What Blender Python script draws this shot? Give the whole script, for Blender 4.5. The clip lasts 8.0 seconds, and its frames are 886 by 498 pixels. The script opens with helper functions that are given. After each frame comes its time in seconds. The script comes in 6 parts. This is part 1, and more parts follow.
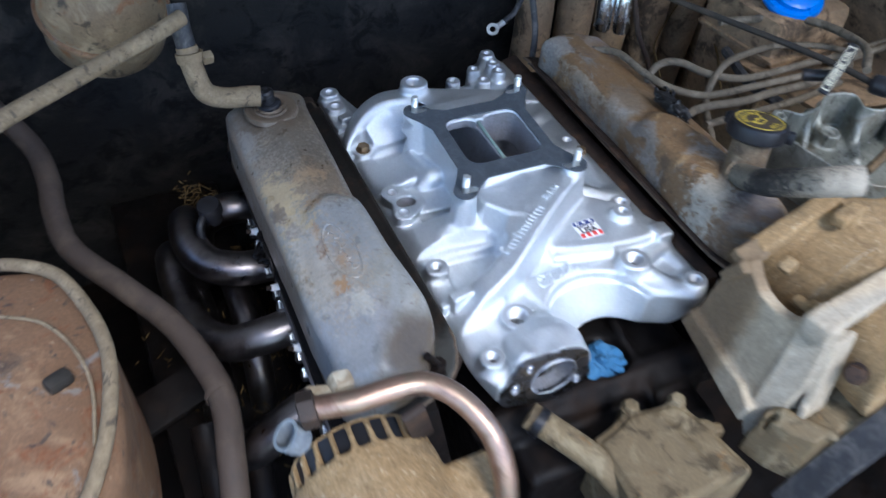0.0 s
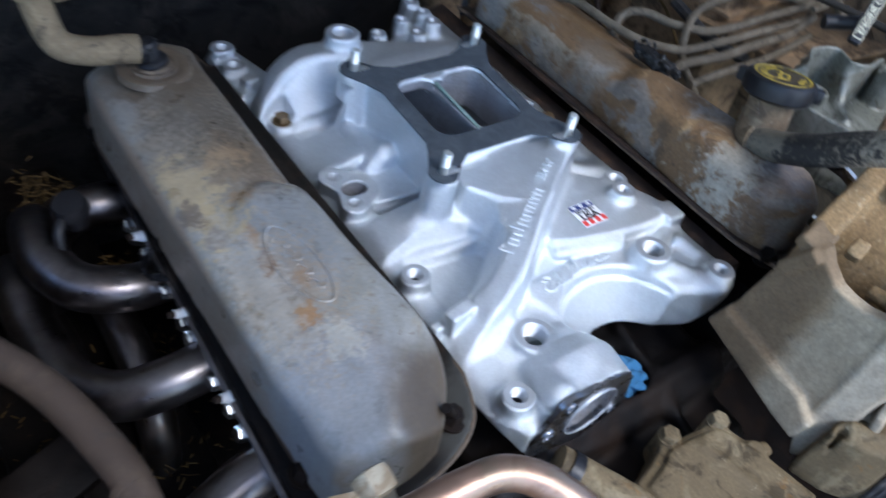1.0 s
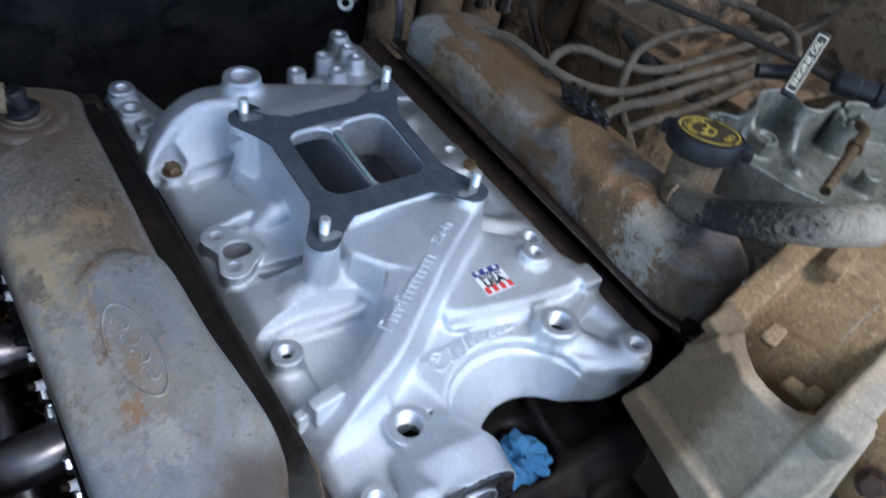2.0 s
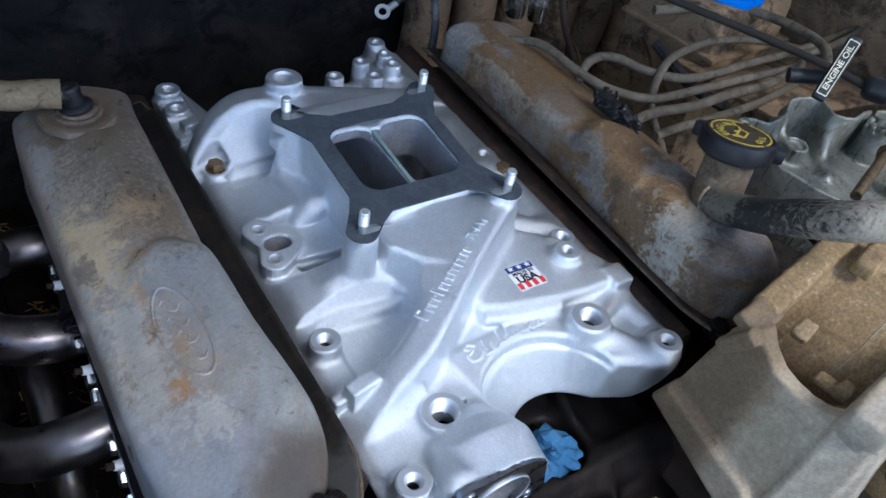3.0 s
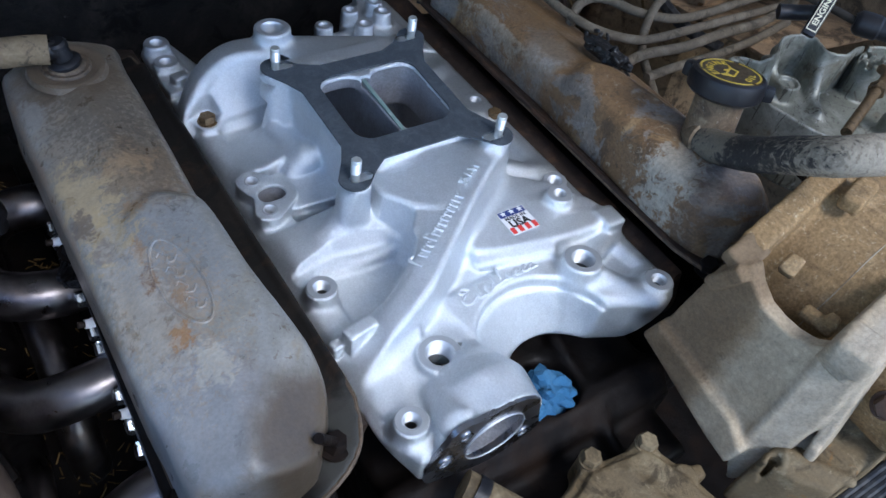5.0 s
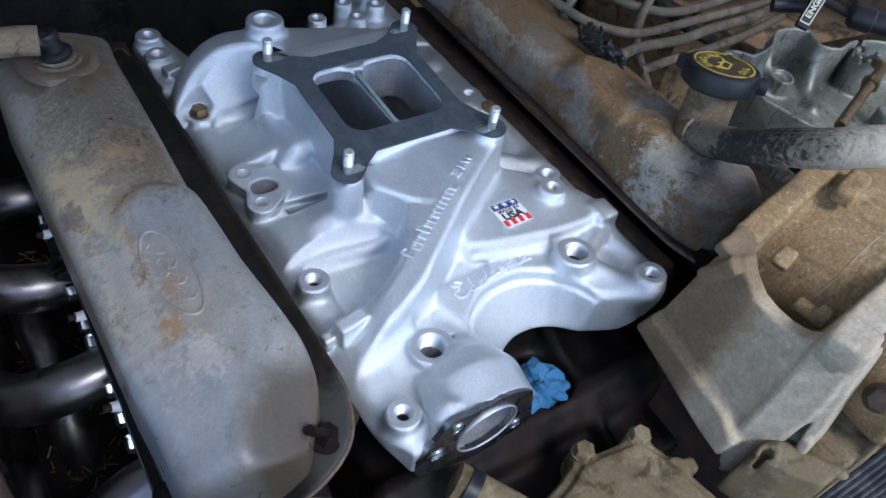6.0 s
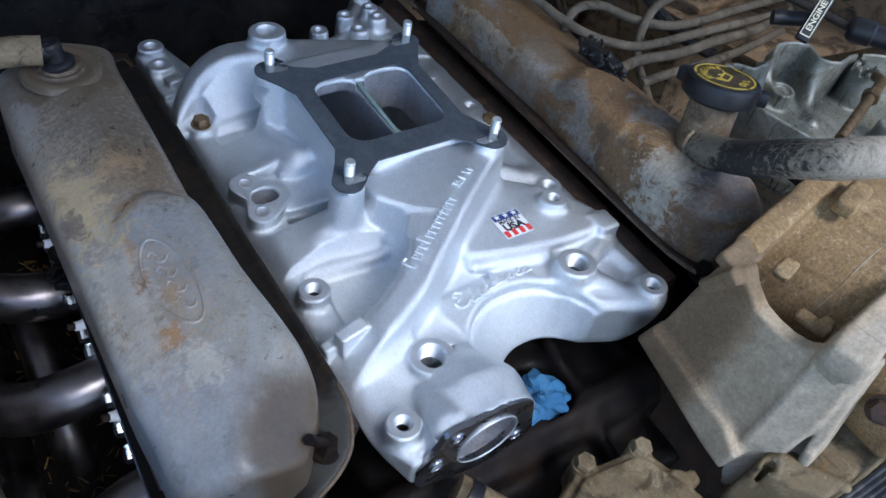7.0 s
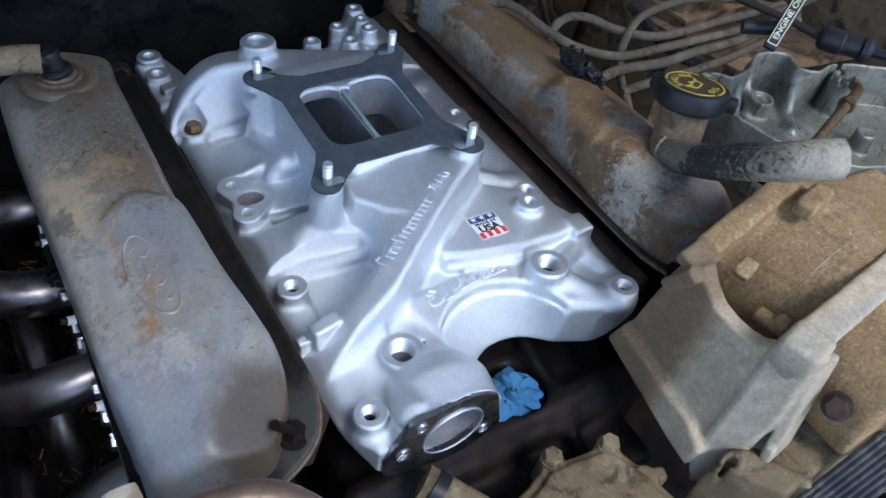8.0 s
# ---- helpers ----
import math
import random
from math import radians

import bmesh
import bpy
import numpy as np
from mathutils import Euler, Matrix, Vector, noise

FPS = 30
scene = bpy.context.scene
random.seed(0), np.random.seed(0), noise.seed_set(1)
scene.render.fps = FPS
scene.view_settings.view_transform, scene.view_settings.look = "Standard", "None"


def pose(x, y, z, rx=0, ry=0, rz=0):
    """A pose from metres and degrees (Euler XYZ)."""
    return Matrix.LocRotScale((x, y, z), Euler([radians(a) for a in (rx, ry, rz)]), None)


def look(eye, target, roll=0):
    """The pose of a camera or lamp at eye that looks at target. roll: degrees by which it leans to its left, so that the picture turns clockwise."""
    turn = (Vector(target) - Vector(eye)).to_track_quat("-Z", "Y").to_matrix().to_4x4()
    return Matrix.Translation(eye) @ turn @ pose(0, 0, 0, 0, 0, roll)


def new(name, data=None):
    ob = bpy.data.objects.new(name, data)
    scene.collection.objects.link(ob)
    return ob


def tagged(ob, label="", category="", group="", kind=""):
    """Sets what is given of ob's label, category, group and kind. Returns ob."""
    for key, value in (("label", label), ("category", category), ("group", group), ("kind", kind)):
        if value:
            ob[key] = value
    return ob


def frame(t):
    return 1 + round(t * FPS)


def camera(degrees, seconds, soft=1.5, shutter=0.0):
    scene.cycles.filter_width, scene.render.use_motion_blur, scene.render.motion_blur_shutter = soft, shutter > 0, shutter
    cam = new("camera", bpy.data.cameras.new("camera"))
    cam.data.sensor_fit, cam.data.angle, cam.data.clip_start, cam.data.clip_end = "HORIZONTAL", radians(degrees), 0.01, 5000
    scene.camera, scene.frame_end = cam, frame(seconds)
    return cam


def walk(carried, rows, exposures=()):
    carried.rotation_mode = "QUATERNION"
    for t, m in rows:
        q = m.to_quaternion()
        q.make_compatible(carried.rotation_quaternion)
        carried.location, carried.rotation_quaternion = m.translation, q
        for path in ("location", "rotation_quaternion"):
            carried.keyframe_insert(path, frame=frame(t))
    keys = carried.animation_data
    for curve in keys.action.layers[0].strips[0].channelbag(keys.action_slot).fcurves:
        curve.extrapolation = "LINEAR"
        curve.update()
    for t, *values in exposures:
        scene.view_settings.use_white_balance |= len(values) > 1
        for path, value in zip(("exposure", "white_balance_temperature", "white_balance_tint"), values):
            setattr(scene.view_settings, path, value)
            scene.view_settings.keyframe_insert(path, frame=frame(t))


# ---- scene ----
cam = camera(59.5, 8.0, shutter=0.5)
PATH = [
    (0, (-0.347, -0.594, 0.639), (0.27, 0.64, -0.809), 4.8),
    (0.2, (-0.382, -0.530, 0.580), (0.345, 0.692, -0.825), 8.4),
    (0.5, (-0.408, -0.456, 0.528), (0.431, 0.684, -0.885), 12.2),
    (0.7, (-0.413, -0.427, 0.524), (0.500, 0.658, -0.888), 14.2),
    (0.8, (-0.410, -0.421, 0.519), (0.541, 0.651, -0.874), 14.5),
    (1, (-0.381, -0.408, 0.501), (0.6, 0.572, -0.941), 15.2),
    (1.2, (-0.350, -0.396, 0.507), (0.608, 0.541, -0.977), 14.1),
    (1.5, (-0.288, -0.397, 0.503), (0.655, 0.549, -0.986), 13.4),
    (1.7, (-0.271, -0.396, 0.510), (0.692, 0.542, -0.971), 14.5),
    (2, (-0.258, -0.401, 0.514), (0.686, 0.609, -0.931), 14.5),
    (2.2, (-0.265, -0.406, 0.517), (0.672, 0.661, -0.891), 14.1),
    (3.5, (-0.28, -0.418, 0.506), (0.62, 0.661, -0.918), 13.0),
    (4, (-0.281, -0.415, 0.507), (0.617, 0.661, -0.921), 13.1),
    (4.5, (-0.28, -0.421, 0.513), (0.596, 0.591, -0.974), 12.4),
    (6, (-0.277, -0.429, 0.509), (0.605, 0.552, -0.995), 13.2),
    (6.5, (-0.279, -0.428, 0.507), (0.617, 0.57, -0.976), 13.3),
    (7, (-0.278, -0.431, 0.506), (0.615, 0.577, -0.972), 13.1),
    (7.5, (-0.271, -0.442, 0.513), (0.616, 0.583, -0.958), 12.5),
    (8, (-0.261, -0.468, 0.519), (0.599, 0.594, -0.941), 11.6),
]
walk(cam, [(t, look(eye, target, roll)) for t, eye, target, roll in PATH], [(0.0, 1.72, 5600, 10.0), (1.0, 1.54, 5600, 10.0), (1.5, 1.18, 5600, 10.0), (2.2, 1.35, 5600, 10.0), (8.0, 1.35, 5600, 10.0)])

# ---- light: open daylight from the front of the bay, under an added unseen bonnet ----
world = bpy.data.worlds.new("sky")
scene.world = world
world.use_nodes = True
wn = world.node_tree
sky = wn.nodes.new("ShaderNodeTexSky")
sky.sky_type, sky.sun_disc = "NISHITA", False
SUN_EL, SUN_AZ = 52.0, 171.0
sky.sun_elevation, sky.sun_rotation = radians(SUN_EL), radians(SUN_AZ)
sky.air_density, sky.dust_density = 1.0, 0.8
wn.links.new(sky.outputs[0], wn.nodes["Background"].inputs[0])
wn.nodes["Background"].inputs[1].default_value = 0.157
sun_data = bpy.data.lights.new("sun", "SUN")
sun_data.energy, sun_data.angle, sun_data.color = 1.06, radians(19), (1.0, 0.94, 0.86)
sun = new("sun", sun_data)
sun.matrix_world = look((0.35, -2.2, 2.87), (0, 0, 0))


# ---- materials ----
def material(name, base, patches=(), rough=0.6, metal=0.0, rough_var=0.15, grain=900.0, bump=0.15, coarse=60.0, coarse_bump=0.1, tone=0.12, zones=(), speck=0.0, gloss=0.5):
    """Base colour with patches (colour, scale, level, softness, amount), zones for stains and painted light or shade
    (colour, x, y, radius x, radius y, noise scale, raggedness, amount), grain at two scales and fine relief, in metres.
    """
    m = bpy.data.materials.new(name)
    m.use_nodes = True
    t = m.node_tree
    n, link = t.nodes, t.links.new
    bsdf = n["Principled BSDF"]
    geo = n.new("ShaderNodeTexCoord")
    col = n.new("ShaderNodeRGB")
    col.outputs[0].default_value = (*base, 1)
    colour = col.outputs[0]

    def noise_at(scale, detail=6.0, dist=0.0, offset=0.0, roughness=0.6):
        mp = n.new("ShaderNodeMapping")
        mp.inputs["Location"].default_value = (offset, offset * 1.7, offset * 0.6)
        tx = n.new("ShaderNodeTexNoise")
        if isinstance(scale, tuple):
            mp.inputs["Scale"].default_value, scale = scale, 1.0
        tx.inputs["Scale"].default_value, tx.inputs["Detail"].default_value = scale, detail
        tx.inputs["Distortion"].default_value, tx.inputs["Roughness"].default_value = dist, roughness
        link(geo.outputs["Object"], mp.inputs[0])
        link(mp.outputs[0], tx.inputs["Vector"])
        return tx.outputs["Fac"]

    for i, (pc, scale, level, soft, *rest) in enumerate(patches):
        rr = n.new("ShaderNodeMapRange")
        rr.interpolation_type = "SMOOTHSTEP"
        rr.inputs["From Min"].default_value, rr.inputs["From Max"].default_value = level - soft, level + soft
        if rest:
            rr.inputs["To Max"].default_value = rest[0]
        link(noise_at(scale, 9.0, 0.6, 3.1 * i + 1.3, 0.68), rr.inputs["Value"])
        mix = n.new("ShaderNodeMix")
        mix.data_type = "RGBA"
        link(rr.outputs[0], mix.inputs["Factor"])
        link(colour, mix.inputs["A"])
        mix.inputs["B"].default_value = (*pc, 1)
        colour = mix.outputs["Result"]
    for i, (pc, cx, cy, rx, ry, scale, ragged, amount) in enumerate(zones):
        mp = n.new("ShaderNodeMapping")
        mp.inputs["Location"].default_value = (-cx / rx, -cy / ry, 0)
        mp.inputs["Scale"].default_value = (1 / rx, 1 / ry, 0)
        link(geo.outputs["Object"], mp.inputs[0])
        far = n.new("ShaderNodeVectorMath")
        far.operation = "LENGTH"
        link(mp.outputs[0], far.inputs[0])
        ma = n.new("ShaderNodeMath")
        ma.operation = "MULTIPLY_ADD"
        link(noise_at(scale, 10.0, 0.5, 2.3 * i + 11.9, 0.7), ma.inputs[0])
        ma.inputs[1].default_value = -ragged * 2
        link(far.outputs["Value"], ma.inputs[2])
        rr = n.new("ShaderNodeMapRange")
        rr.interpolation_type = "SMOOTHSTEP"
        rr.inputs["From Min"].default_value, rr.inputs["From Max"].default_value = (1.20 - 0.84 * ragged, 0.72 - 1.14 * ragged) if ragged < 1.5 else (0.96 - 0.88 * ragged, 0.96 - 1.10 * ragged)
        rr.inputs["To Max"].default_value = amount
        link(ma.outputs[0], rr.inputs["Value"])
        mix = n.new("ShaderNodeMix")
        mix.data_type = "RGBA"
        link(rr.outputs[0], mix.inputs["Factor"])
        link(colour, mix.inputs["A"])
        mix.inputs["B"].default_value = (*pc, 1)
        colour = mix.outputs["Result"]
    fine, wide = noise_at(grain, 4.0), noise_at(coarse, 6.0, 0.3, 7.7)
    hsv = n.new("ShaderNodeHueSaturation")
    mr = n.new("ShaderNodeMapRange")
    mr.inputs["From Min"].default_value, mr.inputs["From Max"].default_value = 0.3, 0.7
    mr.inputs["To Min"].default_value, mr.inputs["To Max"].default_value = 1 - tone, 1 + tone
    link(wide, mr.inputs["Value"])
    sp = n.new("ShaderNodeMapRange")
    sp.inputs["From Min"].default_value, sp.inputs["From Max"].default_value = 0.38, 0.62
    sp.inputs["To Min"].default_value, sp.inputs["To Max"].default_value = 1 - speck, 1 + speck
    link(noise_at(grain * 0.5, 8.0, 0.0, 5.1, 0.75), sp.inputs["Value"])
    mul = n.new("ShaderNodeMath")
    mul.operation = "MULTIPLY"
    link(mr.outputs[0], mul.inputs[0])
    link(sp.outputs[0], mul.inputs[1])
    link(mul.outputs[0], hsv.inputs["Value"])
    link(colour, hsv.inputs["Color"])
    link(hsv.outputs[0], bsdf.inputs["Base Color"])
    bsdf.inputs["Metallic"].default_value = metal
    bsdf.inputs["Specular IOR Level"].default_value = gloss
    rv = n.new("ShaderNodeMapRange")
    rv.inputs["From Min"].default_value, rv.inputs["From Max"].default_value = 0.3, 0.7
    rv.inputs["To Min"].default_value, rv.inputs["To Max"].default_value = max(0.03, rough - rough_var), min(1, rough + rough_var)
    link(wide, rv.inputs["Value"])
    link(rv.outputs[0], bsdf.inputs["Roughness"])
    b1, b2 = n.new("ShaderNodeBump"), n.new("ShaderNodeBump")
    b1.inputs["Strength"].default_value, b1.inputs["Distance"].default_value = bump, 0.001
    b2.inputs["Strength"].default_value, b2.inputs["Distance"].default_value = coarse_bump, 0.004
    link(fine, b1.inputs["Height"])
    link(wide, b2.inputs["Height"])
    link(b2.outputs[0], b1.inputs["Normal"])
    link(b1.outputs[0], bsdf.inputs["Normal"])
    return m


CAST = material("cast_aluminium", (0.755, 0.785, 0.805), rough=0.37, metal=1.0, rough_var=0.07, grain=1400, bump=0.9, coarse=160, coarse_bump=0.05, tone=0.05, speck=0.09)
# Rougher, darker casting copy; the shade of its insides is in the colour.
SHADED_CAST = material("shaded_inner_aluminium", (0.36, 0.36, 0.375), [((0.30, 0.295, 0.29), 40, 0.55, 0.1, 0.8), ((0.66, 0.65, 0.65), 260, 0.70, 0.03, 0.7)], rough=0.62, metal=0.7, grain=900, bump=0.6, tone=0.1, speck=0.15)
MACHINED = material("machined_aluminium", (0.60, 0.62, 0.64), rough=0.5, metal=0.9, rough_var=0.06, grain=2000, bump=0.25, tone=0.05)
FACED = material("faced_aluminium", (0.30, 0.30, 0.32), rough=0.28, metal=1.0, rough_var=0.06, grain=2500, bump=0.05, tone=0.05)
GASKET = material("gasket_fibre", (0.040, 0.048, 0.058), [((0.068, 0.080, 0.090), 110, 0.55, 0.12, 0.8), ((0.030, 0.036, 0.045), 60, 0.60, 0.06, 0.7), ((0.12, 0.13, 0.14), 500, 0.66, 0.05, 0.5)], rough=0.6, grain=1600, bump=0.25, tone=0.12, speck=0.2)
GREENISH = material("greenish_strip", (0.16, 0.23, 0.21), [((0.30, 0.34, 0.32), 200, 0.6, 0.06, 0.8)], rough=0.6)
ZINC = material("zinc_plate", (0.62, 0.64, 0.62), [((0.50, 0.48, 0.36), 200, 0.6, 0.1, 0.5)], rough=0.42, metal=0.8, tone=0.08, bump=0.05)
CHROME = material("bright_steel", (0.75, 0.78, 0.8), rough=0.2, metal=1.0, tone=0.06, bump=0.04)
BRASS = material("bronzed_bolt", (0.17, 0.115, 0.06), [((0.08, 0.055, 0.03), 250, 0.55, 0.1), ((0.28, 0.21, 0.12), 400, 0.62, 0.05, 0.7)], rough=0.5, metal=0.6, bump=0.15)
COVER_PAINT = material("old_grey_paint", (0.205, 0.198, 0.172), [
    ((0.270, 0.272, 0.265), 12, 0.55, 0.08, 0.6), ((0.206, 0.165, 0.110), 14, 0.55, 0.05, 0.7), ((0.165, 0.122, 0.078), 70, 0.62, 0.03, 0.55),
    ((0.35, 0.32, 0.248), 150, 0.625, 0.02, 0.5), ((0.110, 0.078, 0.050), 110, 0.63, 0.02, 0.65), ((0.045, 0.034, 0.025), 330, 0.655, 0.012, 0.9)],
    rough=0.36, rough_var=0.12, grain=700, bump=0.25, coarse=45, coarse_bump=0.08, tone=0.12, speck=0.11,
    # Second zone here puts the sky's bluish reflection into the front end's colour.
    zones=[((0.20, 0.207, 0.212), -0.205, -0.085, 0.034, 0.060, 26, 0.6, 0.7), ((0.225, 0.23, 0.242), -0.226, -0.205, 0.036, 0.050, 30, 0.5, 0.75), ((0.18, 0.185, 0.185), -0.232, 0.066, 0.024, 0.030, 50, 1.6, 0.6),
           ((0.215, 0.172, 0.118), -0.205, 0.075, 0.06, 0.10, 40, 0.9, 0.65), ((0.10, 0.072, 0.046), -0.215, 0.200, 0.110, 0.080, 30, 0.7, 0.5),
           ((0.20, 0.135, 0.075), -0.196, 0.010, 0.030, 0.035, 70, 1.9, 0.5), ((0.042, 0.030, 0.022), -0.202, 0.092, 0.034, 0.055, 260, 4.2, 0.5), ((0.040, 0.029, 0.021), -0.186, 0.020, 0.020, 0.050, 240, 3.8, 0.4),
           ((0.36, 0.28, 0.165), -0.241, 0.004, 0.016, 0.032, 90, 2.6, 0.8), ((0.36, 0.28, 0.16), -0.239, -0.042, 0.016, 0.028, 100, 2.6, 0.8), ((0.30, 0.21, 0.12), -0.206, 0.018, 0.016, 0.010, 110, 2.8, 0.65),
           ((0.105, 0.085, 0.072), -0.249, -0.020, 0.007, 0.014, 90, 1.8, 0.8), ((0.15, 0.14, 0.135), -0.243, -0.054, 0.007, 0.012, 80, 1.9, 0.7),
           ((0.26, 0.12, 0.035), -0.2235, -0.150, 0.0065, 0.0085, 200, 2.2, 0.9), ((0.24, 0.12, 0.04), -0.2145, -0.122, 0.005, 0.008, 300, 3.4, 0.6), ((0.10, 0.05, 0.03), -0.2265, -0.098, 0.005, 0.010, 160, 2.0, 0.9), ((0.28, 0.15, 0.05), -0.2250, -0.072, 0.004, 0.010, 260, 3.2, 0.6), ((0.25, 0.15, 0.07), -0.217, -0.030, 0.007, 0.007, 220, 3.2, 0.55),
           ((0.28, 0.20, 0.12), -0.225, -0.125, 0.026, 0.046, 300, 4.2, 0.45), ((0.40, 0.375, 0.31), -0.214, -0.178, 0.011, 0.013, 130, 2.6, 0.5), ((0.36, 0.33, 0.28), -0.238, -0.110, 0.014, 0.060, 130, 3.2, 0.5),
           # First two zones paint the shade of the turned front facet, over brown grime.
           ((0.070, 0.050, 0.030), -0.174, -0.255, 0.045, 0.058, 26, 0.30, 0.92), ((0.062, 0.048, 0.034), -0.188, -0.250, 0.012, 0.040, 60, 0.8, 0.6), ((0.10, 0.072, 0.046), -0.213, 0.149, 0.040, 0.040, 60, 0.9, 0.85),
           ((0.227, 0.215, 0.193), -0.250, 0.118, 0.008, 0.020, 90, 1.9, 0.75), ((0.22, 0.16, 0.11), -0.2620, -0.05, 0.0045, 0.22, 60, 1.0, 0.8),
           # Inner flank painted near black: oily dirt and the gap's shade in one colour.
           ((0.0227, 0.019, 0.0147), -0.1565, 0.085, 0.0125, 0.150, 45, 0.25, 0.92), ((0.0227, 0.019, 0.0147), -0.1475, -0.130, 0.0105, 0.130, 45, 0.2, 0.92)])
COVER_DIRT = material("dirty_grey_paint", (0.159, 0.098, 0.0482), [
    ((0.276, 0.185, 0.0903), 18, 0.56, 0.04, 0.8), ((0.0901, 0.06, 0.0344), 26, 0.565, 0.025, 0.85), ((0.180, 0.172, 0.158), 13, 0.56, 0.020, 0.65), ((0.235, 0.222, 0.198), 34, 0.60, 0.012, 0.55), ((0.318, 0.27, 0.194), 75, 0.635, 0.012, 0.6),
    ((0.0636, 0.045, 0.0301), 120, 0.62, 0.03, 0.75), ((0.382, 0.34, 0.258), 170, 0.66, 0.015, 0.5), ((0.0424, 0.03, 0.0215), 330, 0.66, 0.015, 0.8)],
    gloss=0.3, rough=0.5, rough_var=0.2, grain=600, bump=0.2, coarse=60, coarse_bump=0.12, tone=0.15, speck=0.22,
    zones=[((0.244, 0.235, 0.211), 0.178, 0.165, 0.016, 0.030, 40, 1.6, 0.75), ((0.286, 0.255, 0.198), 0.170, 0.080, 0.003, 0.05, 80, 2.4, 0.6),
           ((0.254, 0.245, 0.219), 0.186, 0.012, 0.020, 0.028, 35, 0.9, 0.75), ((0.175, 0.105, 0.0473), 0.226, 0.10, 0.018, 0.16, 30, 0.8, 0.7), ((0.34, 0.315, 0.258), 0.170, -0.176, 0.022, 0.026, 110, 2.4, 0.8), ((0.15, 0.15, 0.16), 0.196, -0.205, 0.030, 0.022, 60, 1.2, 0.6),
           ((0.127, 0.08, 0.0387), 0.20, 0.02, 0.03, 0.04, 50, 1.2, 0.7), ((0.0795, 0.055, 0.0361), 0.170, -0.21, 0.02, 0.02, 50, 1.0, 0.6), ((0.106, 0.075, 0.0473), 0.222, -0.155, 0.034, 0.034, 60, 0.5, 0.85)])
GRIMY_NECK = material("grimy_brown_paint", (0.138, 0.1, 0.0619), [((0.212, 0.17, 0.112), 60, 0.58, 0.06, 0.8), ((0.0636, 0.045, 0.0301), 45, 0.56, 0.06, 0.8), ((0.286, 0.26, 0.206), 140, 0.64, 0.03, 0.7)], gloss=0.3, rough=0.6, grain=600, bump=0.3, coarse_bump=0.2, speck=0.2)
# Oily iron taken near black: the shade of the gaps round it is included.
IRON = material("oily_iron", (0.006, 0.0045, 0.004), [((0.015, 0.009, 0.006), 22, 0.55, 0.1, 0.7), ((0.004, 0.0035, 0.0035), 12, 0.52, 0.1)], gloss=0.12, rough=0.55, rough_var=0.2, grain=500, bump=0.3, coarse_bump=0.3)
RUSTY_EDGE = material("rusty_iron", (0.032, 0.022, 0.017), [((0.075, 0.042, 0.025), 35, 0.58, 0.08, 0.8), ((0.02, 0.015, 0.012), 25, 0.55, 0.08, 0.8)], gloss=0.2, rough=0.6, grain=600, bump=0.3, coarse_bump=0.25)
HEADER = material("heat_tinted_steel", (0.19, 0.175, 0.175), [((0.075, 0.065, 0.070), 9, 0.52, 0.12, 0.9), ((0.17, 0.13, 0.10), 14, 0.6, 0.1, 0.6)], rough=0.34, rough_var=0.08, metal=1.0, grain=900, bump=0.05, tone=0.1)
# Near-black rim: grime and the gap's shade share the colour; paler at the front.
SHADED_GRIMY_RIM = material("shaded_grimy_rim_paint", (0.012, 0.011, 0.010), [((0.022, 0.018, 0.015), 24, 0.58, 0.08, 0.8), ((0.03, 0.020, 0.014), 30, 0.58, 0.06, 0.8)], gloss=0.12, rough=0.6, grain=700, bump=0.2,
    zones=[((0.055, 0.055, 0.050), -0.150, -0.255, 0.035, 0.050, 40, 0.4, 0.8), ((0.12, 0.082, 0.055), -0.268, -0.05, 0.018, 0.30, 40, 0.5, 0.85)])
DUSTY_ALU = material("dusty_cast_aluminium", (0.331, 0.235, 0.132), [
    ((0.374, 0.283, 0.178), 14, 0.56, 0.09, 0.8), ((0.264, 0.168, 0.0795), 20, 0.58, 0.07, 0.8), ((0.11, 0.0768, 0.0454), 130, 0.62, 0.04, 0.75), ((0.529, 0.442, 0.326), 240, 0.67, 0.04, 0.6)],
    gloss=0.2, rough=0.75, metal=0.0, grain=700, bump=0.45, coarse=90, coarse_bump=0.2, tone=0.16, speck=0.17,
    # First zone paints a shadow across the plate's rear, the next its lit part.
    zones=[((0.133, 0.092, 0.0533), 0.10, -0.258, 0.20, 0.056, 30, 0.14, 0.85), ((0.424, 0.36, 0.258), 0.10, -0.345, 0.20, 0.030, 45, 0.5, 0.6), ((0.318, 0.285, 0.224), 0.12, -0.378, 0.20, 0.020, 60, 0.5, 0.7)])
COMPRESSOR = material("dusty_tan_metal", (0.244, 0.16, 0.0757), [
    ((0.318, 0.225, 0.12), 16, 0.57, 0.08, 0.8), ((0.159, 0.105, 0.0516), 28, 0.58, 0.07, 0.8), ((0.477, 0.39, 0.249), 260, 0.62, 0.05, 0.6), ((0.0954, 0.07, 0.043), 150, 0.66, 0.04, 0.5)],
    gloss=0.2, rough=0.8, grain=800, bump=0.5, coarse=80, coarse_bump=0.25, tone=0.15, speck=0.30)
PUMP = material("grimy_pump_casting", (0.135, 0.1, 0.0545), [((0.216, 0.172, 0.102), 24, 0.56, 0.07, 0.85), ((0.0496, 0.036, 0.0198), 34, 0.57, 0.06, 0.85), ((0.18, 0.096, 0.031), 40, 0.64, 0.04, 0.7), ((0.325, 0.272, 0.179), 200, 0.66, 0.04, 0.6)], gloss=0.2, rough=0.75, grain=700, bump=0.45, speck=0.14)
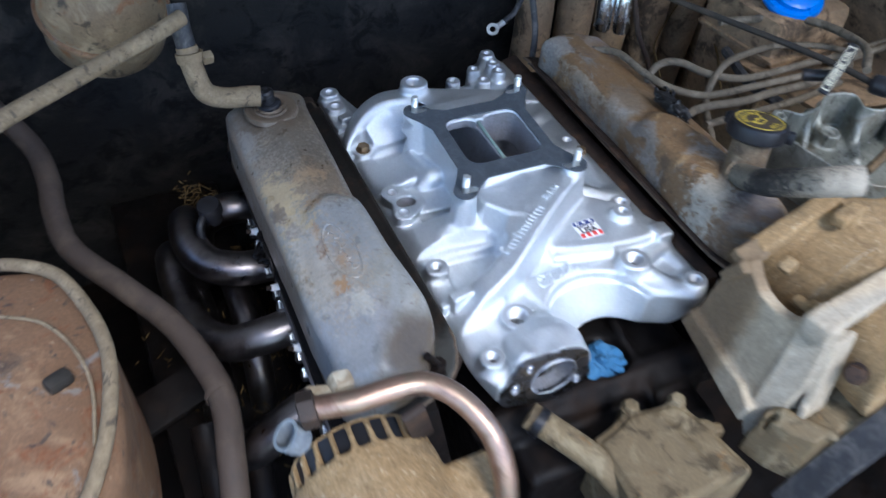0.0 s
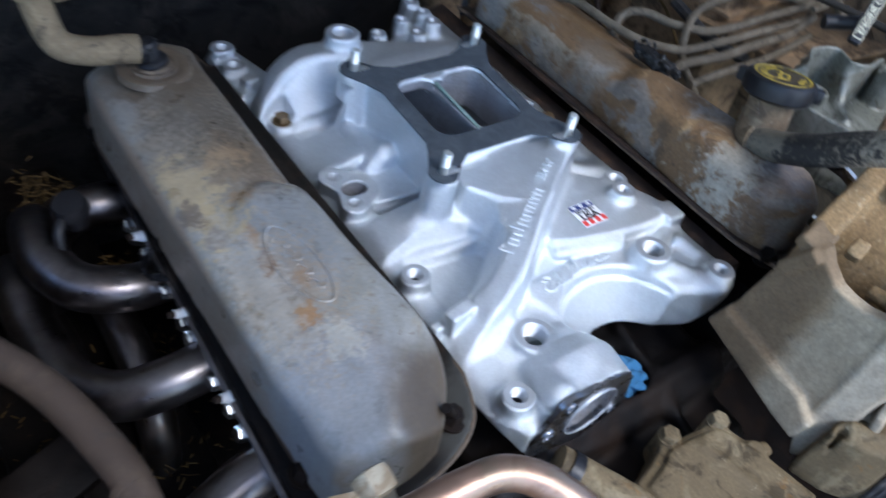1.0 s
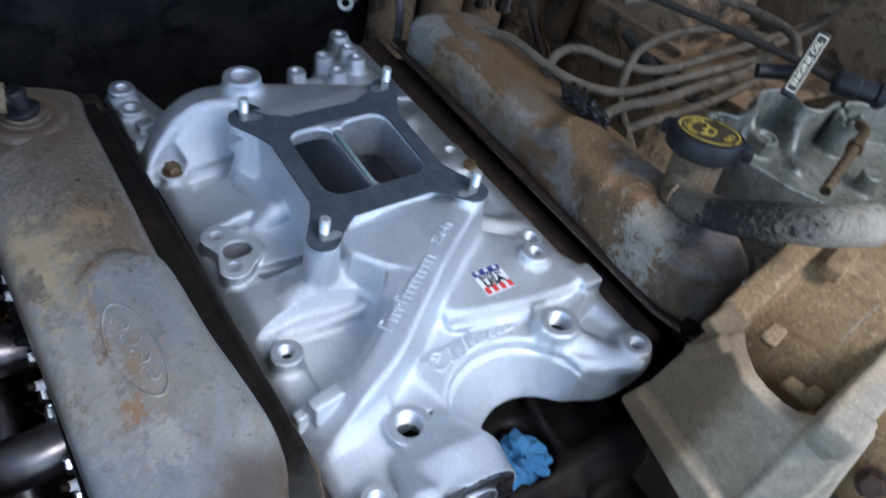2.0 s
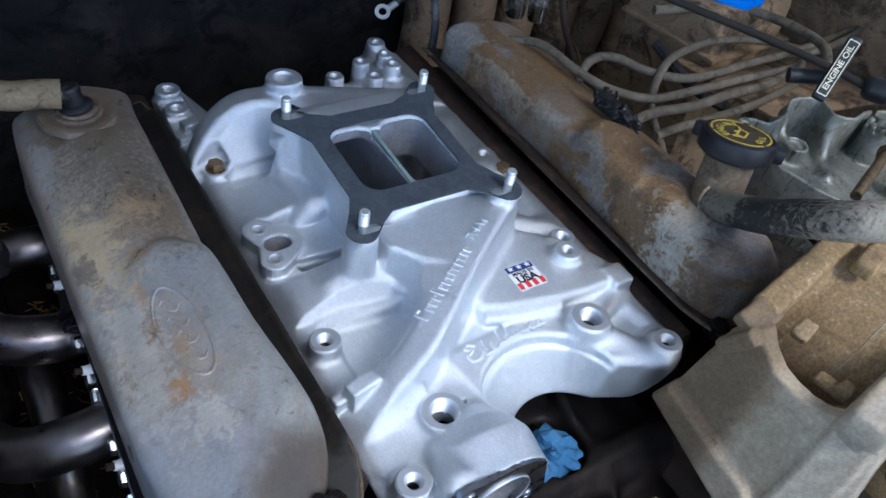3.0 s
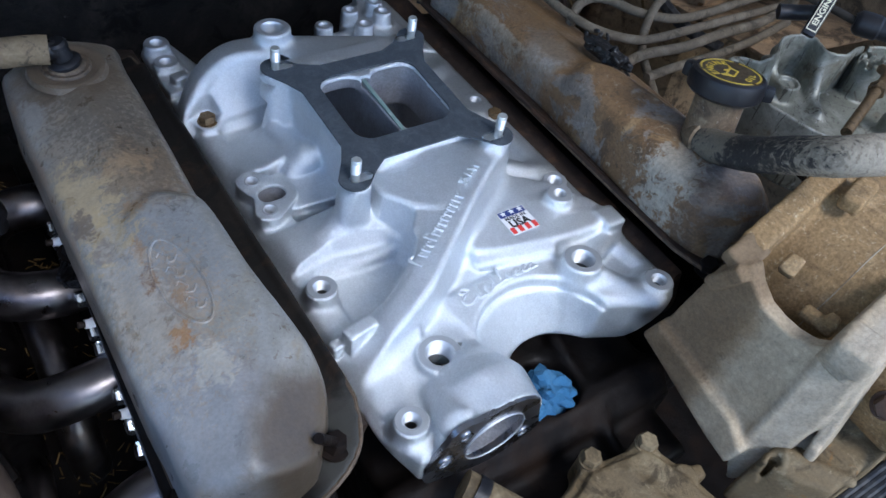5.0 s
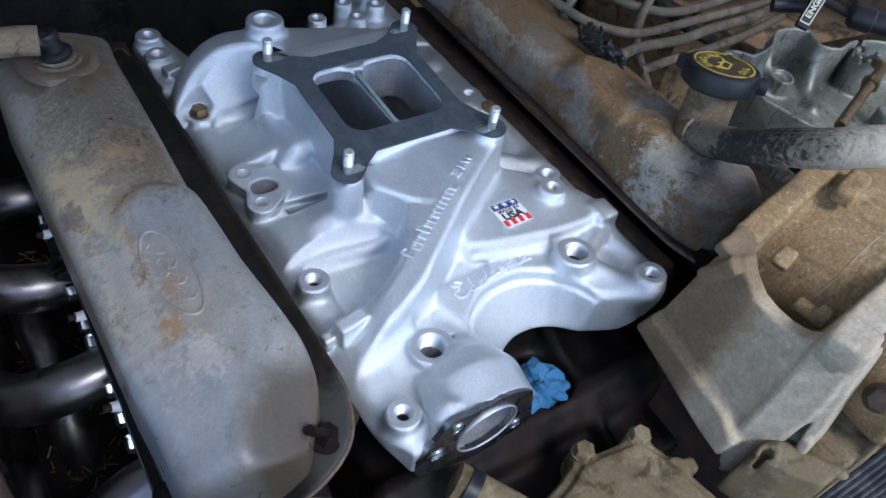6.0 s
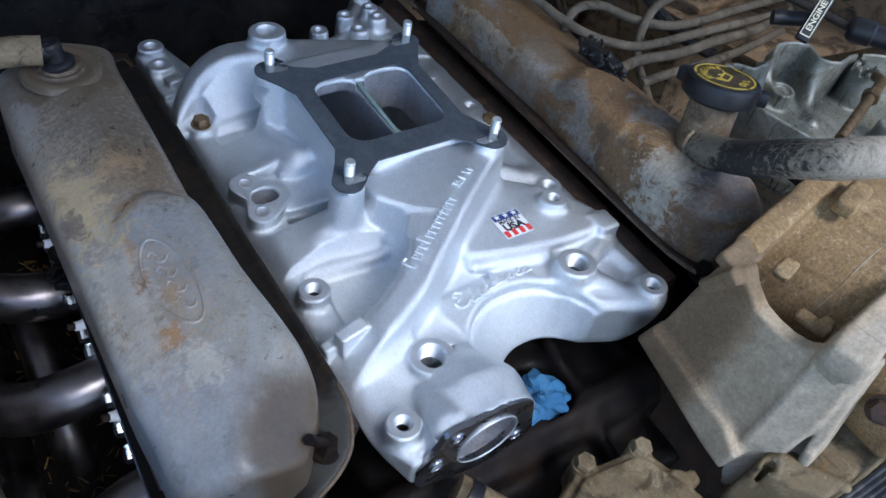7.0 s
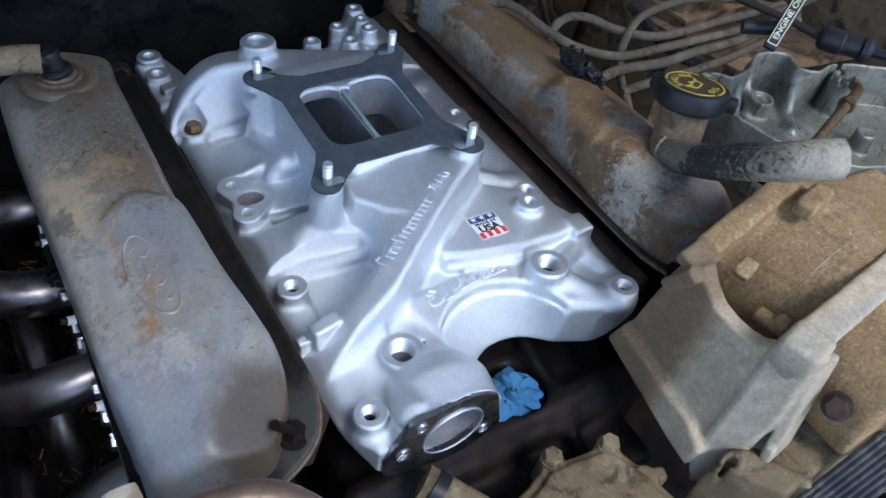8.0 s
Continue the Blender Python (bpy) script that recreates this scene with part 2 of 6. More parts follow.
GROMMET = material("rusty_dusty_steel", (0.085, 0.062, 0.042), [((0.15, 0.11, 0.07), 60, 0.56, 0.07, 0.8), ((0.03, 0.022, 0.016), 90, 0.58, 0.05, 0.8)], gloss=0.3, rough=0.6, grain=700, bump=0.3, speck=0.2)
RUBBER = material("dusty_rubber", (0.020, 0.020, 0.022), [((0.14, 0.13, 0.115), 60, 0.55, 0.12, 0.55)], rough=0.65, grain=900, bump=0.2, tone=0.15)
WORN_HOSE = material("worn_hose_rubber", (0.0276, 0.026, 0.0249), [((0.080, 0.070, 0.053), 40, 0.58, 0.06, 0.6), ((0.18, 0.155, 0.112), 190, 0.61, 0.05, 0.7)], gloss=0.3, rough=0.7, grain=900, bump=0.45, tone=0.15, speck=0.15,
    zones=[((0.26, 0.225, 0.17), 0.180, -0.318, 0.16, 0.064, (480, 120, 120), 2.6, 0.7), ((0.33, 0.29, 0.225), 0.180, -0.322, 0.16, 0.052, (330, 160, 160), 2.8, 0.7), ((0.20, 0.175, 0.13), 0.200, -0.176, 0.03, 0.016, 160, 2.6, 0.7)])
HEATER_HOSE = material("faded_heater_hose", (0.058, 0.043, 0.034), [((0.10, 0.075, 0.055), 18, 0.56, 0.1, 0.7), ((0.04, 0.035, 0.03), 60, 0.62, 0.08, 0.6)], gloss=0.2, rough=0.72, grain=800, bump=0.25)
TAN_HOSE = material("dust_caked_hose", (0.175, 0.130, 0.078), [((0.25, 0.19, 0.115), 45, 0.55, 0.1, 0.8), ((0.05, 0.04, 0.03), 70, 0.60, 0.06, 0.8), ((0.30, 0.25, 0.18), 200, 0.66, 0.04, 0.6)], gloss=0.2, rough=0.85, grain=700, bump=0.5, coarse_bump=0.4, speck=0.12)
WIRE = material("dusty_wire_sleeve", (0.118, 0.096, 0.067), [((0.180, 0.150, 0.108), 45, 0.55, 0.1, 0.8), ((0.053, 0.043, 0.0301), 70, 0.58, 0.06, 0.8)], gloss=0.2, rough=0.8, grain=900, bump=0.4, speck=0.12)
PLASTIC = material("black_plastic", (0.010, 0.010, 0.012), [((0.05, 0.045, 0.04), 80, 0.62, 0.10, 0.3)], gloss=0.35, rough=0.42, grain=900, bump=0.06)
CHAR = material("charred_plastic", (0.006, 0.0055, 0.0055), [((0.20, 0.19, 0.17), 260, 0.62, 0.03, 0.75)], gloss=0.4, rough=0.4, grain=700, bump=0.6)
YELLOW = material("yellow_print", (0.50, 0.37, 0.045), [((0.25, 0.18, 0.04), 300, 0.6, 0.1, 0.6)], rough=0.5)
CREAM = material("cream_print", (0.62, 0.58, 0.42), rough=0.5)
BLACK_PRINT = material("black_print", (0.012, 0.012, 0.014), rough=0.45)
CAP_FACE = material("cap_face_print", (0.040, 0.028, 0.014), [((0.13, 0.09, 0.045), 120, 0.6, 0.1, 0.6)], rough=0.45)
WHITE = material("white_label", (0.78, 0.78, 0.78), rough=0.4, tone=0.03)
NAVY = material("navy_print", (0.018, 0.035, 0.16), rough=0.4, tone=0.05)
RED = material("red_print", (0.62, 0.045, 0.04), rough=0.4, tone=0.05)
BLUE_CLOTH = material("blue_paper_towel", (0.036, 0.116, 0.224), [((0.068, 0.168, 0.288), 60, 0.56, 0.1, 0.7), ((0.012, 0.044, 0.088), 90, 0.64, 0.05, 0.7)], gloss=0.2, rough=0.85, grain=900, bump=0.4, coarse=70, coarse_bump=0.9, speck=0.06)
BLUE_CAP = material("blue_plastic", (0.005, 0.16, 0.62), rough=0.35, tone=0.06)
COPPER = material("coppery_tube", (0.32, 0.21, 0.155), [((0.25, 0.20, 0.14), 30, 0.56, 0.1, 0.8), ((0.16, 0.09, 0.06), 40, 0.62, 0.08, 0.7)], rough=0.40, metal=0.85, bump=0.12)
RUST_PAN = material("rusty_lid", (0.155, 0.088, 0.047), [((0.25, 0.155, 0.085), 14, 0.56, 0.07, 0.85), ((0.15, 0.055, 0.022), 34, 0.58, 0.06, 0.8), ((0.20, 0.185, 0.165), 18, 0.64, 0.04, 0.8), ((0.045, 0.036, 0.03), 9, 0.60, 0.06, 0.75), ((0.05, 0.04, 0.033), 60, 0.61, 0.04, 0.8), ((0.34, 0.24, 0.15), 160, 0.66, 0.04, 0.6)], gloss=0.25, rough=0.75, grain=700, bump=0.35, speck=0.14)
DOME = material("dusty_dome_paint", (0.17, 0.12, 0.0688), [((0.276, 0.205, 0.12), 14, 0.54, 0.07, 0.9), ((0.18, 0.075, 0.0258), 30, 0.60, 0.05, 0.8), ((0.0318, 0.025, 0.0172), 45, 0.58, 0.05, 0.8), ((0.276, 0.22, 0.138), 150, 0.68, 0.03, 0.6)], gloss=0.2, rough=0.7, grain=700, bump=0.3, speck=0.12)
FIREWALL = material("sooty_firewall", (0.016, 0.015, 0.014), [((0.042, 0.036, 0.030), 9, 0.55, 0.1, 0.8), ((0.006, 0.006, 0.006), 22, 0.56, 0.06, 0.8), ((0.10, 0.095, 0.085), 130, 0.70, 0.03, 0.5)], gloss=0.1, rough=0.75, grain=300, bump=0.6, coarse=18, coarse_bump=1.0)
FENDER = material("dirty_inner_fender", (0.24, 0.165, 0.098), [((0.37, 0.245, 0.135), 16, 0.56, 0.08, 0.8), ((0.0424, 0.031, 0.0215), 22, 0.56, 0.07, 0.85), ((0.339, 0.22, 0.116), 60, 0.64, 0.04, 0.7), ((0.0212, 0.017, 0.0129), 90, 0.62, 0.04, 0.6)], gloss=0.2, rough=0.85, grain=500, bump=0.45, coarse=45, coarse_bump=0.5, speck=0.12)
# Tin darkened as if in shade, for parts that must read dark.
SHADE_TIN = material("shaded_tin", (0.0233, 0.02, 0.0163), [((0.053, 0.042, 0.0301), 14, 0.57, 0.1, 0.6)], gloss=0.2, rough=0.7, grain=600, bump=0.2)
TIN = material("oiled_bare_casting", (0.195, 0.198, 0.162), [((0.29, 0.29, 0.25), 20, 0.55, 0.06, 0.8), ((0.15, 0.12, 0.08), 26, 0.60, 0.05, 0.7), ((0.045, 0.040, 0.032), (170, 170, 20), 0.60, 0.025, 0.85), ((0.085, 0.075, 0.055), 60, 0.60, 0.03, 0.75), ((0.5, 0.5, 0.47), 140, 0.66, 0.02, 0.75), ((0.03, 0.028, 0.022), 190, 0.66, 0.02, 0.8)], rough=0.42, rough_var=0.12, metal=0.35, grain=700, bump=0.25, coarse_bump=0.25, tone=0.16, speck=0.12)
STRAW = material("dry_straw", (0.075, 0.048, 0.018), [((0.07, 0.045, 0.018), 30, 0.55, 0.1)], gloss=0.1, rough=0.9)
# Unseen bonnet's paleness is picked for what the metal tops reflect.
BONNET = material("pale_bonnet_reflector", (0.46, 0.46, 0.47), [((0.36, 0.355, 0.35), 4, 0.55, 0.1)], rough=0.6)
SOIL = material("pale_dry_ground", (0.44, 0.40, 0.35), [((0.50, 0.46, 0.40), 3, 0.55, 0.1), ((0.32, 0.28, 0.23), 8, 0.58, 0.1)], rough=0.95, grain=60, bump=0.6, coarse=8, coarse_bump=0.6)
CLEAR = material("cloudy_plastic", (0.12, 0.135, 0.15), [((0.24, 0.26, 0.27), 60, 0.58, 0.1, 0.7)], rough=0.3, tone=0.15)
PALE_PLASTIC = material("pale_dusty_plastic", (0.34, 0.30, 0.22), [((0.18, 0.13, 0.075), 60, 0.53, 0.08, 0.85), ((0.08, 0.055, 0.035), 90, 0.60, 0.05, 0.7)], rough=0.7, bump=0.2)


# ---- building tools ----
def as_mesh(name, bm, smooth=True):
    me = bpy.data.meshes.new(name)
    bmesh.ops.recalc_face_normals(bm, faces=bm.faces[:])
    bm.to_mesh(me)
    bm.free()
    if smooth:
        me.shade_smooth()
        me.set_sharp_from_angle(angle=radians(38))
    return me


def part(name, data, mat, parent=None, label=""):
    """One mesh object from a bmesh or a mesh, under its thing."""
    me = as_mesh(name, data) if isinstance(data, bmesh.types.BMesh) else data
    me.materials.clear()
    me.materials.append(mat)
    ob = new(name, me)
    if parent is not None:
        ob.parent = parent
    return tagged(ob, label)


def thing(name, label, category, at=(0, 0, 0), group="", kind=""):
    ob = new(name)
    ob.empty_display_size = 0.02
    return tagged(ob, label, category, group, kind)


def spline(pts, steps=8):
    """Points along a Catmull-Rom curve."""
    p = [Vector(q) for q in pts]
    p = [2 * p[0] - p[1]] + p + [2 * p[-1] - p[-2]]
    out = []
    for i in range(1, len(p) - 2):
        a, b, c, d = p[i - 1:i + 3]
        for s in range(steps):
            t = s / steps
            out.append(0.5 * (2 * b + (c - a) * t + (2 * a - 5 * b + 4 * c - d) * t * t + (3 * b - a - 3 * c + d) * t ** 3))
    return out + [p[-2]]


def pipe(pts, r, seg=16, steps=8, r_of=None, wall=0.0):
    """A round tube along a smooth curve; r_of(t) scales its radius; wall > 0 leaves it open-ended with that thickness."""
    line = spline(pts, steps) if len(pts) > 2 else [Vector(p) for p in pts]
    bm = bmesh.new()
    up = Vector((0.12, 0.31, 0.94))
    n = len(line)

    def ring_set(scale_r):
        rings, side = [], None
        for i, p in enumerate(line):
            d = (line[min(i + 1, n - 1)] - line[max(i - 1, 0)]).normalized()
            side = (up.cross(d) if side is None else side - d * side.dot(d)).normalized()
            top = d.cross(side)
            rr = scale_r * (r_of(i / (n - 1)) if r_of else 1)
            rings.append([bm.verts.new(p + rr * (math.cos(a) * side + math.sin(a) * top)) for a in (2 * math.pi * k / seg for k in range(seg))])
        for a, b in zip(rings, rings[1:]):
            for k in range(seg):
                bm.faces.new((a[k], a[(k + 1) % seg], b[(k + 1) % seg], b[k]))
        return rings

    outer = ring_set(r)
    if wall:
        inner = ring_set(r - wall)
        for e in (0, -1):
            for k in range(seg):
                bm.faces.new((outer[e][k], outer[e][(k + 1) % seg], inner[e][(k + 1) % seg], inner[e][k]))
    else:
        bm.faces.new(outer[0])
        bm.faces.new(outer[-1])
    return bm


def lathe(profile, seg=32, at=(0, 0, 0), axis=(0, 0, 1), closed=True):
    """A turned shape from (radius, height) pairs round an axis."""
    bm = bmesh.new()
    turn = Vector((0, 0, 1)).rotation_difference(Vector(axis).normalized()).to_matrix().to_4x4()
    m = Matrix.Translation(at) @ turn
    rings = []
    for r, z in profile:
        if r < 1e-6:
            rings.append([bm.verts.new(m @ Vector((0, 0, z)))])
        else:
            rings.append([bm.verts.new(m @ Vector((r * math.cos(a), r * math.sin(a), z))) for a in (2 * math.pi * k / seg for k in range(seg))])
    for a, b in zip(rings, rings[1:] + ([rings[0]] if closed else [])):
        for k in range(seg):
            l = (k + 1) % seg
            if len(a) == 1 and len(b) == 1:
                break
            if len(a) == 1:
                bm.faces.new((a[0], b[k], b[l]))
            elif len(b) == 1:
                bm.faces.new((a[k], a[l], b[0]))
            else:
                bm.faces.new((a[k], a[l], b[l], b[k]))
    return bm


def block(size, at=(0, 0, 0), turn=(0, 0, 0), bevel=0.003, seg=2):
    bm = bmesh.new()
    bmesh.ops.create_cube(bm, size=1, matrix=Matrix.Diagonal((*size, 1)))
    if bevel:
        bmesh.ops.bevel(bm, geom=bm.edges[:], offset=bevel, segments=seg, affect="EDGES", profile=0.6)
    bmesh.ops.transform(bm, matrix=pose(*at, *turn), verts=bm.verts[:])
    return bm


def hexagon(r, h, at=(0, 0, 0), axis=(0, 0, 1), washer=0.0):
    """A hex head with chamfered top, on a washer."""
    prof = [(0, 0), (r, 0), (r, h * 0.82), (r * 0.86, h), (0, h)]
    bm = lathe(prof, 6, at, axis, closed=False)
    if washer:
        w = lathe([(0, -0.0014), (washer, -0.0014), (washer, 0.0004), (0, 0.0004)], 20, at, axis, closed=False)
        me = bpy.data.meshes.new("tmp")
        w.to_mesh(me)
        w.free()
        bm.from_mesh(me)
        bpy.data.meshes.remove(me)
    return bm


def flat_plate(name, loops, thick, at=Matrix(), bevel=0.0):
    """A plate cut from 2D loops (the inner ones are holes), thickness along z."""
    cu = bpy.data.curves.new(name, "CURVE")
    cu.dimensions, cu.fill_mode, cu.extrude, cu.bevel_depth, cu.bevel_resolution = "2D", "BOTH", thick / 2 - bevel, bevel, 1
    for loop in loops:
        sp = cu.splines.new("POLY")
        sp.points.add(len(loop) - 1)
        for q, (x, y) in zip(sp.points, loop):
            q.co = (x, y, 0, 1)
        sp.use_cyclic_u = True
    tmp = new("tmp", cu)
    me = bpy.data.meshes.new_from_object(tmp.evaluated_get(bpy.context.evaluated_depsgraph_get()))
    bpy.data.objects.remove(tmp)
    bpy.data.curves.remove(cu)
    me.name = name
    me.transform(at)
    return me


def text_mesh(name, body, size, depth, at, bold=0.0, spacing=1.0):
    cu = bpy.data.curves.new(name, "FONT")
    cu.body, cu.size, cu.extrude, cu.offset, cu.space_character = body, size, depth / 2, bold, spacing
    cu.align_x, cu.align_y, cu.resolution_u = "CENTER", "CENTER", 3
    tmp = new("tmp", cu)
    me = bpy.data.meshes.new_from_object(tmp.evaluated_get(bpy.context.evaluated_depsgraph_get()))
    bpy.data.objects.remove(tmp)
    bpy.data.curves.remove(cu)
    me.name = name
    me.transform(at)
    return me


def arc(cx, cy, r, a0, a1, n=8):
    return [(cx + r * math.cos(radians(a0 + (a1 - a0) * i / n)), cy + r * math.sin(radians(a0 + (a1 - a0) * i / n))) for i in range(n + 1)]


def round_rect(x0, y0, x1, y1, r, n=5):
    return arc(x1 - r, y1 - r, r, 0, 90, n) + arc(x0 + r, y1 - r, r, 90, 180, n) + arc(x0 + r, y0 + r, r, 180, 270, n) + arc(x1 - r, y0 + r, r, 270, 360, n)


def frame_at(origin, x_dir, normal):
    """A pose with its x along x_dir and z along normal."""
    z = Vector(normal).normalized()
    x = (Vector(x_dir) - z * Vector(x_dir).dot(z)).normalized()
    m = Matrix((x, z.cross(x), z)).transposed().to_4x4()
    m.translation = origin
    return m


# ---- cast shapes: blended solids turned into one smooth skin ----
def poly_distance(poly, X, Y):
    p = np.array(poly, np.float32)
    d, sign = np.full(np.broadcast(X, Y).shape, 1e9, np.float32), np.ones(np.broadcast(X, Y).shape, np.float32)
    for i in range(len(p)):
        a, b = p[i], p[i - 1]
        ex, ey, wx, wy = b[0] - a[0], b[1] - a[1], X - a[0], Y - a[1]
        t = np.clip((wx * ex + wy * ey) / (ex * ex + ey * ey), 0, 1)
        d = np.minimum(d, (wx - ex * t) ** 2 + (wy - ey * t) ** 2)
        c1, c2, c3 = Y >= a[1], Y < b[1], ex * wy > ey * wx
        sign = np.where((c1 & c2 & c3) | (~c1 & ~c2 & ~c3), -sign, sign)
    return sign * np.sqrt(d)


def prism(poly, z0, top, r=0.004, draft=0.0, hold=None):
    """A polygon raised from z0 to top (a number or a function of x, y), edges rounded by r, sides leaning in by draft, true to the outline at height hold."""
    hold = z0 if hold is None else hold
    p = np.array(poly)
    zt = top if not callable(top) else max(float(top(np.array(q[0]), np.array(q[1]))) for q in poly)

    def f(X, Y, Z):
        d2 = poly_distance(poly, X, Y) + r + draft * (Z - hold)
        dz = np.maximum(Z - (top(X, Y) if callable(top) else top), z0 - Z) + r
        return np.minimum(np.maximum(d2, dz), 0) + np.sqrt(np.maximum(d2, 0) ** 2 + np.maximum(dz, 0) ** 2) - r
    return f, (*p.min(0), z0), (*p.max(0), zt)


def rod(a, b, ra, rb=None):
    a, b = np.array(a, np.float32), np.array(b, np.float32)
    rb = ra if rb is None else rb
    e = b - a
    l2 = float(e @ e)

    def f(X, Y, Z):
        t = np.clip(((X - a[0]) * e[0] + (Y - a[1]) * e[1] + (Z - a[2]) * e[2]) / l2, 0, 1)
        return np.sqrt((X - a[0] - t * e[0]) ** 2 + (Y - a[1] - t * e[1]) ** 2 + (Z - a[2] - t * e[2]) ** 2) - (ra + (rb - ra) * t)
    m = max(ra, rb)
    return f, np.minimum(a, b) - m, np.maximum(a, b) + m


def can(a, b, ra, rb=None, r=0.002):
    """A flat-ended cylinder or cone from a to b."""
    a, b = np.array(a, np.float32), np.array(b, np.float32)
    rb = ra if rb is None else rb
    e = b - a
    ln = float(np.sqrt(e @ e))
    e = e / ln

    def f(X, Y, Z):
        px, py, pz = X - a[0], Y - a[1], Z - a[2]
        h = px * e[0] + py * e[1] + pz * e[2]
        rad = np.sqrt(np.maximum(px * px + py * py + pz * pz - h * h, 0))
        d2 = rad - (ra + (rb - ra) * np.clip(h / ln, 0, 1)) + r
        dz = np.abs(h - ln / 2) - ln / 2 + r
        return np.minimum(np.maximum(d2, dz), 0) + np.sqrt(np.maximum(d2, 0) ** 2 + np.maximum(dz, 0) ** 2) - r
    m = max(ra, rb)
    return f, np.minimum(a, b) - m, np.maximum(a, b) + m


def funnel(a, ra, b, rb):
    """A leaning round opening with level ends, from radius ra at a to rb at b."""
    def f(X, Y, Z):
        t = (Z - a[2]) / (b[2] - a[2])
        d = np.sqrt((X - a[0] - t * (b[0] - a[0])) ** 2 + (Y - a[1] - t * (b[1] - a[1])) ** 2) - (ra + (rb - ra) * t)
        return np.maximum(d, np.maximum(a[2] - Z, Z - b[2]))
    m = max(ra, rb)
    return f, (min(a[0], b[0]) - m, min(a[1], b[1]) - m, a[2]), (max(a[0], b[0]) + m, max(a[1], b[1]) + m, b[2])


def box(c, half, r=0.003, turn=(0, 0, 0)):
    m = np.array(pose(0, 0, 0, *turn).to_3x3().transposed(), np.float32)

    def f(X, Y, Z):
        p = [m[i, 0] * (X - c[0]) + m[i, 1] * (Y - c[1]) + m[i, 2] * (Z - c[2]) for i in range(3)]
        q = [np.abs(p[i]) - half[i] + r for i in range(3)]
        out = np.sqrt(sum(np.maximum(v, 0) ** 2 for v in q))
        return out + np.minimum(np.maximum(np.maximum(q[0], q[1]), q[2]), 0) - r
    reach = np.abs(m.T) @ np.array(half)
    return f, np.array(c) - reach, np.array(c) + reach


class Solid:
    """A block of space in which shapes are melted together and cut; skin() gives the smooth outer mesh."""

    def __init__(self, lo, hi, step):
        self.lo, self.h = np.array(lo, np.float32), step
        self.ax = [np.arange(lo[i], hi[i] + step, step, dtype=np.float32) for i in range(3)]
        self.d = np.full([len(a) for a in self.ax], 0.05, np.float32)

    def _win(self, lo, hi, pad):
        return tuple(slice(max(0, int((lo[i] - pad - self.lo[i]) / self.h)), max(0, int((hi[i] + pad - self.lo[i]) / self.h) + 2)) for i in range(3))

    def _eval(self, shape, pad):
        f, lo, hi = shape
        w = self._win(lo, hi, pad)
        return w, f(self.ax[0][w[0]][:, None, None], self.ax[1][w[1]][None, :, None], self.ax[2][w[2]][None, None, :])

    def add(self, shape, k=0.006):
        w, b = self._eval(shape, k + 3 * self.h)
        a = self.d[w]
        s = np.clip(0.5 + 0.5 * (b - a) / k, 0, 1)
        self.d[w] = b * (1 - s) + a * s - k * s * (1 - s)
        return self

    def cut(self, shape, k=0.002):
        w, b = self._eval(shape, k + 3 * self.h)
        a, b = self.d[w], -b
        s = np.clip(0.5 - 0.5 * (b - a) / k, 0, 1)
        self.d[w] = b * (1 - s) + a * s + k * s * (1 - s)
        return self

    def skin(self, name, slope=0.0):
        d = self.d
        d[0], d[-1], d[:, 0], d[:, -1], d[:, :, 0], d[:, :, -1] = (0.01,) * 6
        s = d < 0
        n = [q - 1 for q in d.shape]
        corners = [(i, j, k) for i in (0, 1) for j in (0, 1) for k in (0, 1)]
        count = sum(s[i:n[0] + i, j:n[1] + j, k:n[2] + k].astype(np.int8) for i, j, k in corners)
        at = np.nonzero((count > 0) & (count < 8))
        index = np.full(n, -1, np.int64)
        index[at] = np.arange(len(at[0]))
        val = [d[at[0] + i, at[1] + j, at[2] + k] for i, j, k in corners]
        acc, num = np.zeros((len(at[0]), 3), np.float32), np.zeros(len(at[0]), np.float32)
        for u in range(8):
            for v in range(u + 1, 8):
                cu, cv = np.array(corners[u]), np.array(corners[v])
                if abs(cu - cv).sum() != 1:
                    continue
                cross = (val[u] < 0) != (val[v] < 0)
                t = np.where(cross, val[u] / np.where(cross, val[u] - val[v], 1), 0)
                acc += np.where(cross[:, None], cu + t[:, None] * (cv - cu), 0)
                num += cross
        co = self.lo + self.h * (np.stack(at, 1) + acc / num[:, None])
        co[:, 2] += slope * co[:, 1]
        faces = []
        for axis in range(3):
            o = [i for i in range(3) if i != axis]
            lo = [slice(None)] * 3
            hi = [slice(None)] * 3
            lo[axis], hi[axis] = slice(0, -1), slice(1, None)
            flip = s[tuple(lo)] != s[tuple(hi)]
            e = np.stack(np.nonzero(flip), 1)
            e = e[(e[:, o[0]] > 0) & (e[:, o[1]] > 0) & (e[:, o[0]] < n[o[0]]) & (e[:, o[1]] < n[o[1]])]
            inside = s[e[:, 0], e[:, 1], e[:, 2]]
            quad = []
            for du, dv in ((1, 1), (0, 1), (0, 0), (1, 0)):
                c = e.copy()
                c[:, o[0]] -= du
                c[:, o[1]] -= dv
                quad.append(index[c[:, 0], c[:, 1], c[:, 2]])
            q = np.stack(quad, 1)
            turn = inside if axis != 1 else ~inside
            faces.append(np.where(turn[:, None], q, q[:, ::-1]))
        f = np.concatenate(faces)
        me = bpy.data.meshes.new(name)
        me.vertices.add(len(co))
        me.vertices.foreach_set("co", co.ravel())
        me.loops.add(f.size)
        me.loops.foreach_set("vertex_index", f.ravel().astype(np.int32))
        me.polygons.add(len(f))
